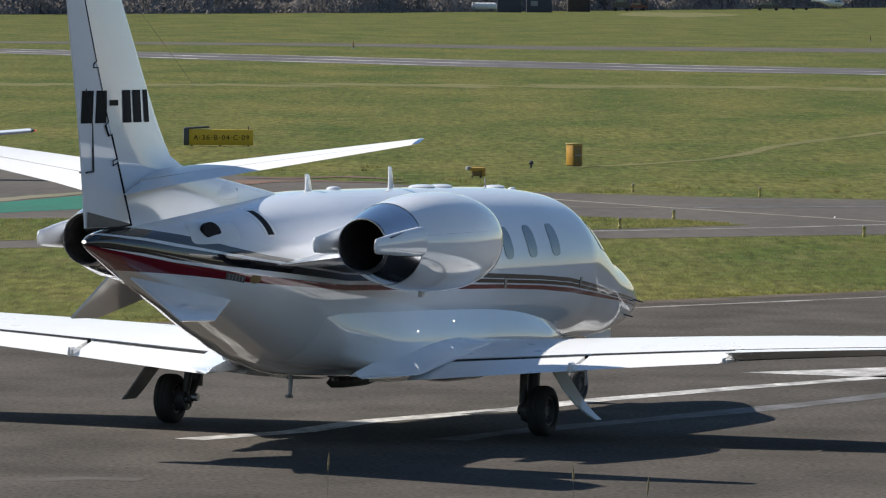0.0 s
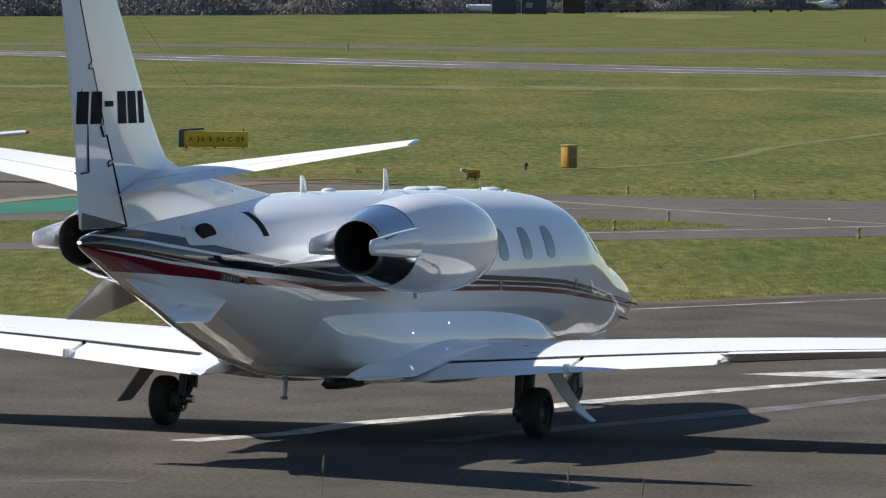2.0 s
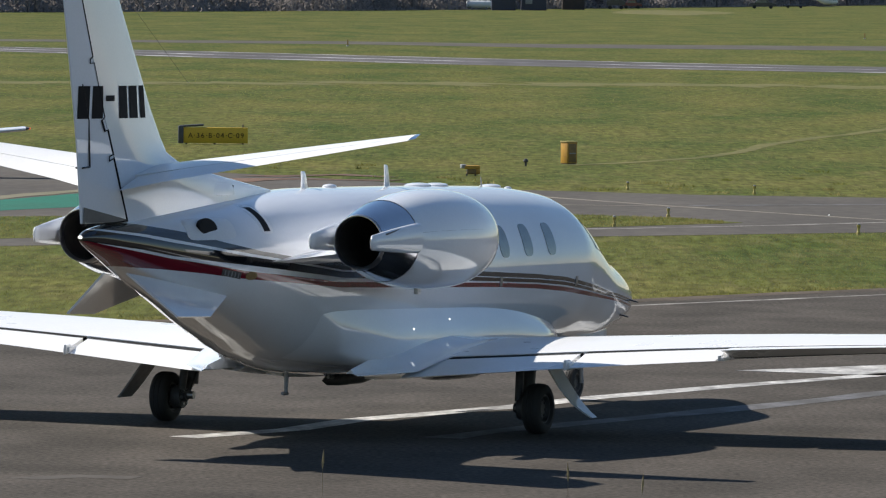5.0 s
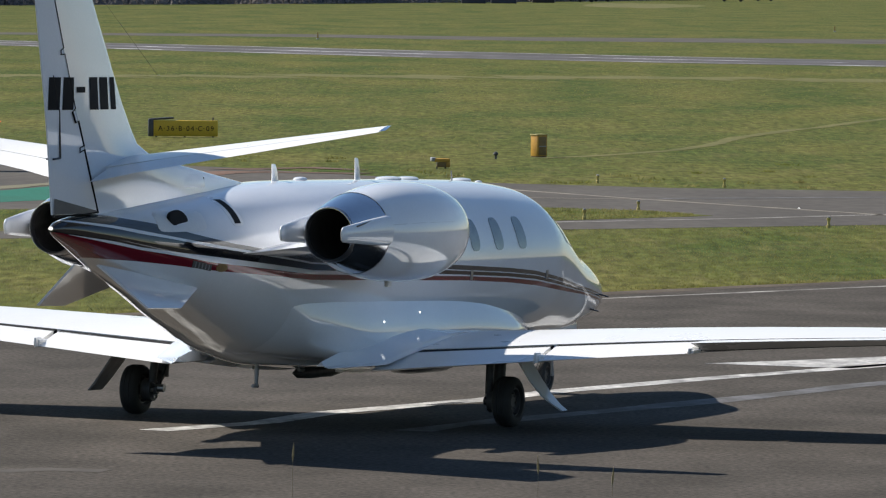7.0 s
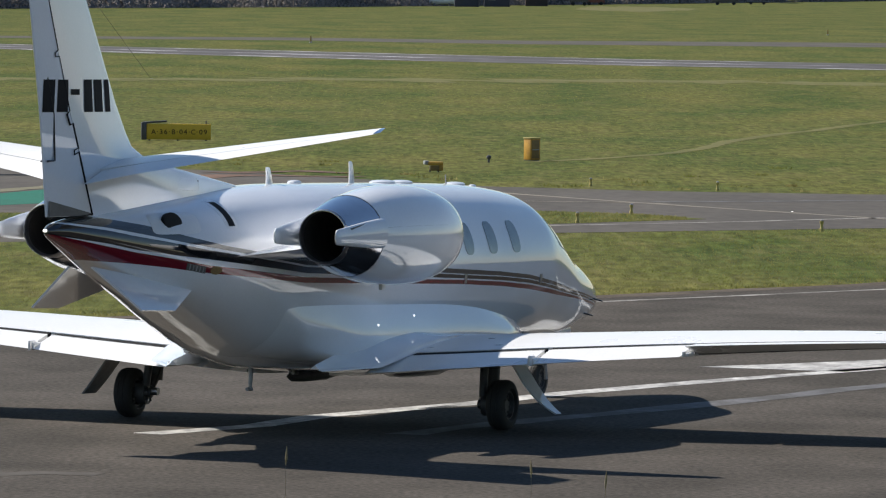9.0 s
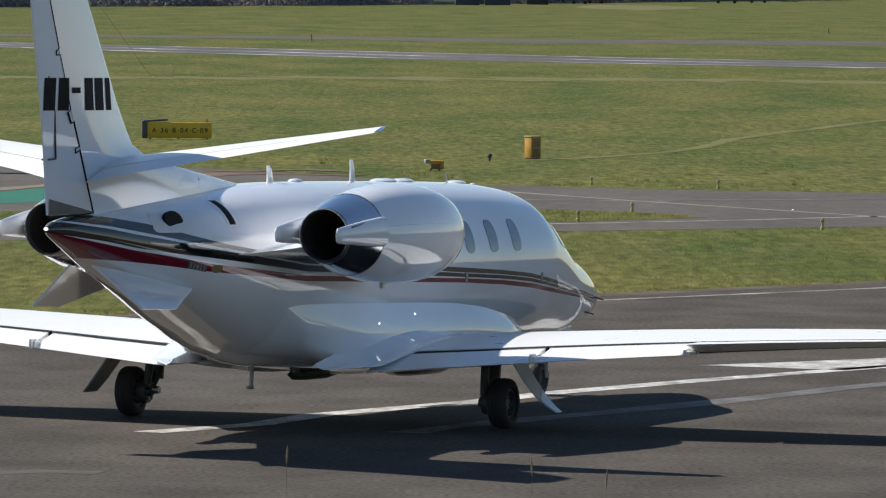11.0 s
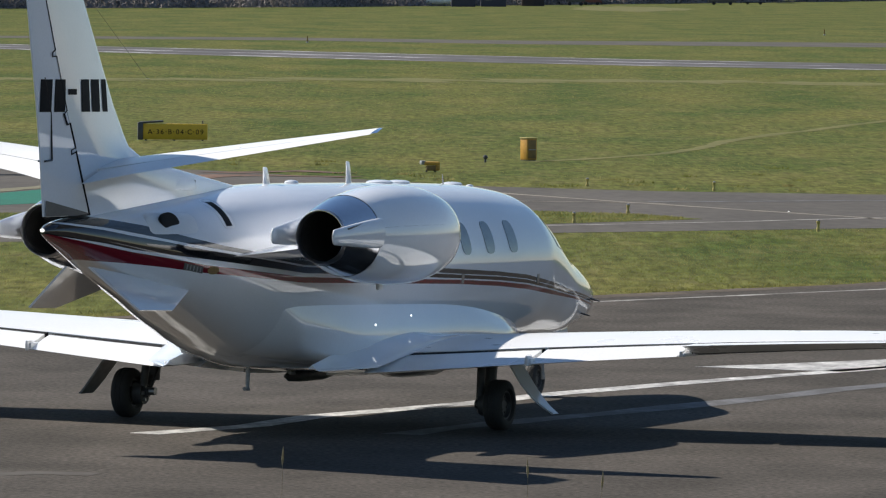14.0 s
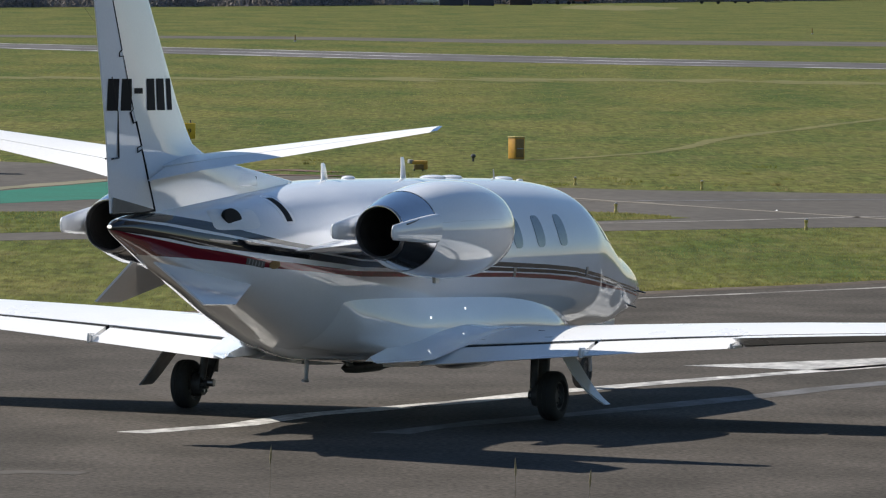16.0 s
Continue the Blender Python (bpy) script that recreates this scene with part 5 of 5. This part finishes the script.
def woods():
    rnd = np.random.RandomState(5)
    edge_x = np.array([-300, -67, -56, -15, 19, 84, 144, 400])
    edge_y = np.array([760, 950, 990, 1142, 1300, 1640, 1990, 3000])
    verts, faces = [], []

    def limb(a, b, r0, r1):
        a, b = np.array(a), np.array(b)
        base = len(verts)
        for c, r in ((a, r0), (b, r1)):
            for k in range(4):
                t = math.pi / 2 * k
                verts.append((c[0] + r * math.cos(t), c[1] + r * math.sin(t), c[2]))
        for k in range(4):
            j = (k + 1) % 4
            faces.append((base + k, base + j, base + 4 + j, base + 4 + k))
    for i in range(700):
        x = rnd.uniform(-130, 190)
        y = np.interp(x, edge_x, edge_y) + rnd.uniform(3, 60)
        hgt = rnd.uniform(7, 15)
        lean = rnd.uniform(-0.6, 0.6, 2)
        top = (x + lean[0], y + lean[1], hgt * 0.6)
        r = rnd.uniform(0.1, 0.28)
        limb((x, y, -0.1), top, r, r * 0.5)
        for _ in range(7):
            u = rnd.uniform(0.25, 1.0)
            s = (x + lean[0] * u, y + lean[1] * u, hgt * 0.6 * u)
            d = rnd.uniform(-1, 1, 2) * hgt * 0.22
            e = (s[0] + d[0], s[1] + d[1], s[2] + rnd.uniform(0.12, 0.4) * hgt)
            limb(s, e, r * 0.35, r * 0.1)
            for _ in range(3):
                d2 = rnd.uniform(-1, 1, 3) * hgt * 0.1
                limb(e, (e[0] + d2[0], e[1] + d2[1], e[2] + abs(d2[2])), r * 0.12, 0.02)
    me = bpy.data.meshes.new("far_woods")
    me.from_pydata(verts, [], faces)
    me.materials.append(BARK)
    tagged(new("far_woods", me), "bare leafless grey-brown trees along the field edge", "trees", "", "stuff")
    verts2, faces2 = [], []
    for i in range(90000):
        x = rnd.uniform(-130, 190)
        y = np.interp(x, edge_x, edge_y) + rnd.uniform(0, 25) ** 1.0
        hump = 1.6 + 1.5 * math.sin(x * 0.21) * math.sin(x * 0.073 + 1) + 0.9 * math.sin(x * 0.9)
        z = rnd.uniform(0, max(1.0, hump + 1.6))
        s = rnd.uniform(0.07, 0.24)
        t = rnd.uniform(0, math.pi)
        k = len(verts2)
        dx, dy = math.cos(t) * s, math.sin(t) * s
        verts2 += [(x - dx * 0.6, y - dy * 0.6, z - s * 0.5), (x + dx * 0.6, y + dy * 0.6, z - s * 0.4), (x + rnd.uniform(-0.4, 0.4), y, z + s)]
        faces2.append((k, k + 1, k + 2))
    cols = []
    thicket = bmesh.new()
    for i in range(900):
        x = -150 + 350 * i / 899
        y = np.interp(x, edge_x, edge_y) + 7
        h = 6.5 + 1.2 * math.sin(x * 0.31) + rnd.uniform(-0.8, 0.8)
        cols.append([thicket.verts.new((x + rnd.uniform(-0.15, 0.15), y + 26 * u + rnd.uniform(-1.2, 1.2), -0.1 + h * u + (rnd.uniform(-0.3, 0.3) if u else 0))) for u in (0.0, 0.08, 0.16, 0.25, 0.35, 0.5, 0.75, 1.0)]
                    + [thicket.verts.new((x, y + 40, h * 0.8)), thicket.verts.new((x, y + 48, -0.1))])
    for p, q in zip(cols, cols[1:]):
        for k in range(len(p) - 1):
            thicket.faces.new((p[k], q[k], q[k + 1], p[k + 1]))
    tagged(part("far_thicket", thicket, THICKET), "dense leafless undergrowth behind the field edge", "thicket", "", "stuff")
    me = bpy.data.meshes.new("far_brush")
    me.from_pydata(verts2, [], faces2)
    me.materials.append(TWIG)
    tagged(new("far_brush", me), "tangled leafless hedge brush at the field edge", "hedge", "", "stuff")


woods()


# ---- grass blades ----
def blades(name, label, count, place, size, seed):
    rnd = np.random.RandomState(seed)
    pts = place(rnd, count)
    n = len(pts)
    h = rnd.uniform(size[0], size[1], n) * (0.6 + 0.8 * rnd.rand(n)) * np.maximum(1.0, pts[:, 1] / 190)
    w = h * rnd.uniform(0.3, 0.6, n)
    t = rnd.uniform(0, math.pi, n)
    lean = rnd.normal(0, 0.8, (n, 2)) * h[:, None]
    v = np.empty((n, 3, 3))
    v[:, 0] = pts + np.stack([np.cos(t) * w / 2, np.sin(t) * w / 2, np.zeros(n)], 1)
    v[:, 1] = pts - np.stack([np.cos(t) * w / 2, np.sin(t) * w / 2, np.zeros(n)], 1)
    v[:, 2] = pts + np.stack([lean[:, 0], lean[:, 1], h], 1)
    me = bpy.data.meshes.new(name)
    me.from_pydata(v.reshape(-1, 3).tolist(), [], np.arange(n * 3).reshape(n, 3).tolist())
    me.materials.append(BLADE)
    return tagged(new(name, me), label, "grass", "", "stuff")


def near_strip(rnd, n):
    u, v = rnd.uniform(-0.5, 1.6, n), rnd.rand(n)
    lo = np.stack([-6.31 + (7.32 + 6.31) * u, 111.94 + (129.54 - 111.94) * u], 1)
    hi = np.stack([-8.23 + (8.99 + 8.23) * u, 145.65 + (159.23 - 145.65) * u], 1)
    p = lo + (hi - lo) * v[:, None]
    return np.column_stack([p, np.full(n, -0.03)])


def near_edge(rnd, n):
    u = rnd.uniform(-0.5, 1.6, n)
    off = np.abs(rnd.normal(0, 0.5, n))
    x, y = -6.31 + 13.63 * u - off * 0.79, 111.94 + 17.6 * u + off * 0.61
    clump = np.sin(u * 41) + np.sin(u * 97 + 1) + rnd.normal(0, 0.7, n) > 0.4
    return np.column_stack([x, y, np.full(n, -0.03)])[clump]


def mid_field(rnd, n):
    y = 184 + 240 * rnd.rand(n) ** 1.7
    x = rnd.uniform(-0.075, 0.085, n) * y
    low = np.interp(x, [-16.7, -11.79, -4.84, 1.96, 6.21, 10.42, 14.82], [213.9, 208.3, 200.6, 188.3, 185.6, 184.8, 184.6])
    thin = np.sin(x * 1.3 + 1.7 * np.sin(y * 0.13)) + np.sin(y * 0.35 + x * 0.4) + rnd.normal(0, 0.9, n) > -0.3
    p = np.column_stack([x, y, np.full(n, -0.03)])
    return p[(y > low + 0.2) & (y < 436) & thin]


def weeds(rnd, n):
    """Clumps of taller plants along the taxiway's far side."""
    k = 40
    cx = rnd.uniform(-12, 18, k)
    cy = np.interp(cx, [-16.7, -11.79, -4.84, 1.96, 6.21, 10.42, 14.82], [213.9, 208.3, 200.6, 188.3, 185.6, 184.8, 184.6]) + np.abs(rnd.normal(3, 9, k))
    i = rnd.randint(0, k, n)
    spread = rnd.uniform(0.05, 0.22, k)[i]
    return np.column_stack([cx[i] + rnd.normal(0, 1, n) * spread, cy[i] + rnd.normal(0, 1, n) * spread, np.full(n, -0.03)])


def island(rnd, n):
    x = rnd.uniform(-14, 6.0, n)
    lo = np.interp(x, [-11.46, -8.45, 2.89, 6.0], [146.79, 149.69, 160.03, 163.9])
    hi = np.interp(x, [-12.6, -9.23, -2.21, 3.04, 5.01, 6.12], [161.7, 163.27, 166.58, 168.88, 167.59, 165.2])
    y = lo + (hi - lo) * rnd.rand(n)
    return np.column_stack([x, y, np.full(n, -0.022)])


blades("near_grass_blades", "short rough grass beside the runway", 150000, near_strip, (0.010, 0.026), 1)
blades("runway_edge_tufts", "taller grass tufts along the runway edge", 26000, near_edge, (0.018, 0.05), 2)
blades("field_grass_blades", "rough grass of the middle field", 150000, mid_field, (0.010, 0.024), 3)
blades("taxiway_weeds", "low weed clumps beside the taxiway", 1500, weeds, (0.035, 0.075), 6)
blades("island_grass_blades", "short grass on the taxiway island", 20000, island, (0.02, 0.04), 4)

STRAW = material("dry_grass_stem", (0.34, 0.30, 0.21), 0.9, 0, (0.25, 0.21, 0.14), 20, 0.5, 200, 0.2, spec=0.1)
let_light_through(STRAW, 0.4)
for x, y, top, lean in ((-0.142, 9.9, 4.438, 0.004), (0.168, 9.9, 4.425, -0.003), (0.262, 9.9, 4.412, 0.005)):
    stem = thing("grass_stem", "thin dry grass stem on the bank", "grass stem", "dry grass stems on the bank")
    bm = bmesh.new()
    pts = [Vector((x + lean * ((k / 6) ** 2 - 1), y, 3.3 + (top - 3.3) * k / 6)) for k in range(7)]
    for k, (a, b) in enumerate(zip(pts, pts[1:])):
        tube(a, b, 0.0007 - 0.00008 * k, 0.00062 - 0.00008 * k, 6, bm)
    part("stalk", bm, STRAW, stem)
    e = pts[-1]
    part("seed_head", loft([[e + Vector((0.0016 * w * math.cos(t) + 0.05 * h * lean / 0.004, 0.0016 * w * math.sin(t), h)) for t in (2 * math.pi * i / 8 for i in range(8))] for h, w in ((-0.004, 0.3), (0.004, 1.0), (0.012, 0.7), (0.020, 0.1))]), STRAW, stem, "dry seed head")

# ---- movement ----
HEADING = 67.065
# seconds, metres rolled forward, nose-down pitch in degrees
ROLLED = [(0, 0.0, 0.0), (0.5, 0.0, 0.035), (1, 0.004, 0.035), (1.5, 0.004, 0.045), (2, 0.006, 0.07), (2.5, 0.01, 0.13), (3, 0.022, 0.135), (3.5, 0.026, 0.142), (4, 0.028, 0.155),
          (6.5, 0.03, 0.335), (7, 0.036, 0.365), (7.5, 0.038, 0.39), (8, 0.042, 0.41), (8.5, 0.056, 0.45), (9, 0.062, 0.465), (11.5, 0.066, 0.474), (12.5, 0.068, 0.478), (13.5, 0.076, 0.474),
          (14.5, 0.08, 0.475), (15, 0.085, 0.475)]


def motions():
    rows = list(ROLLED)
    for i in range(1, 16):
        t = 15 + i / 15
        u = i / 15
        rows.append((t, 0.085 + 1.95 * u * u, 0.475 - 0.17 * u))
    fw = Vector((math.sin(radians(22.935)), math.cos(radians(22.935)), 0))
    base = Vector((-0.972, 87.885, 0))
    walk(JET, [(t, pose(*(base + fw * s), 0, p, HEADING)) for t, s, p in rows])
    for key, x, y, r in (("left", 0, 2.275, 0.28), ("right", 0, -2.275, 0.28), ("nose", 6.68, 0, 0.21)):
        walk(MOVING[key], [(t, pose(x, y, r + x * math.tan(radians(p)), 0, math.degrees(s / r), 0)) for t, s, p in rows])
    walk(MOVING["nose_leg"], [(t, pose(0, 0, 6.68 * math.tan(radians(p)))) for t, s, p in rows])


motions()
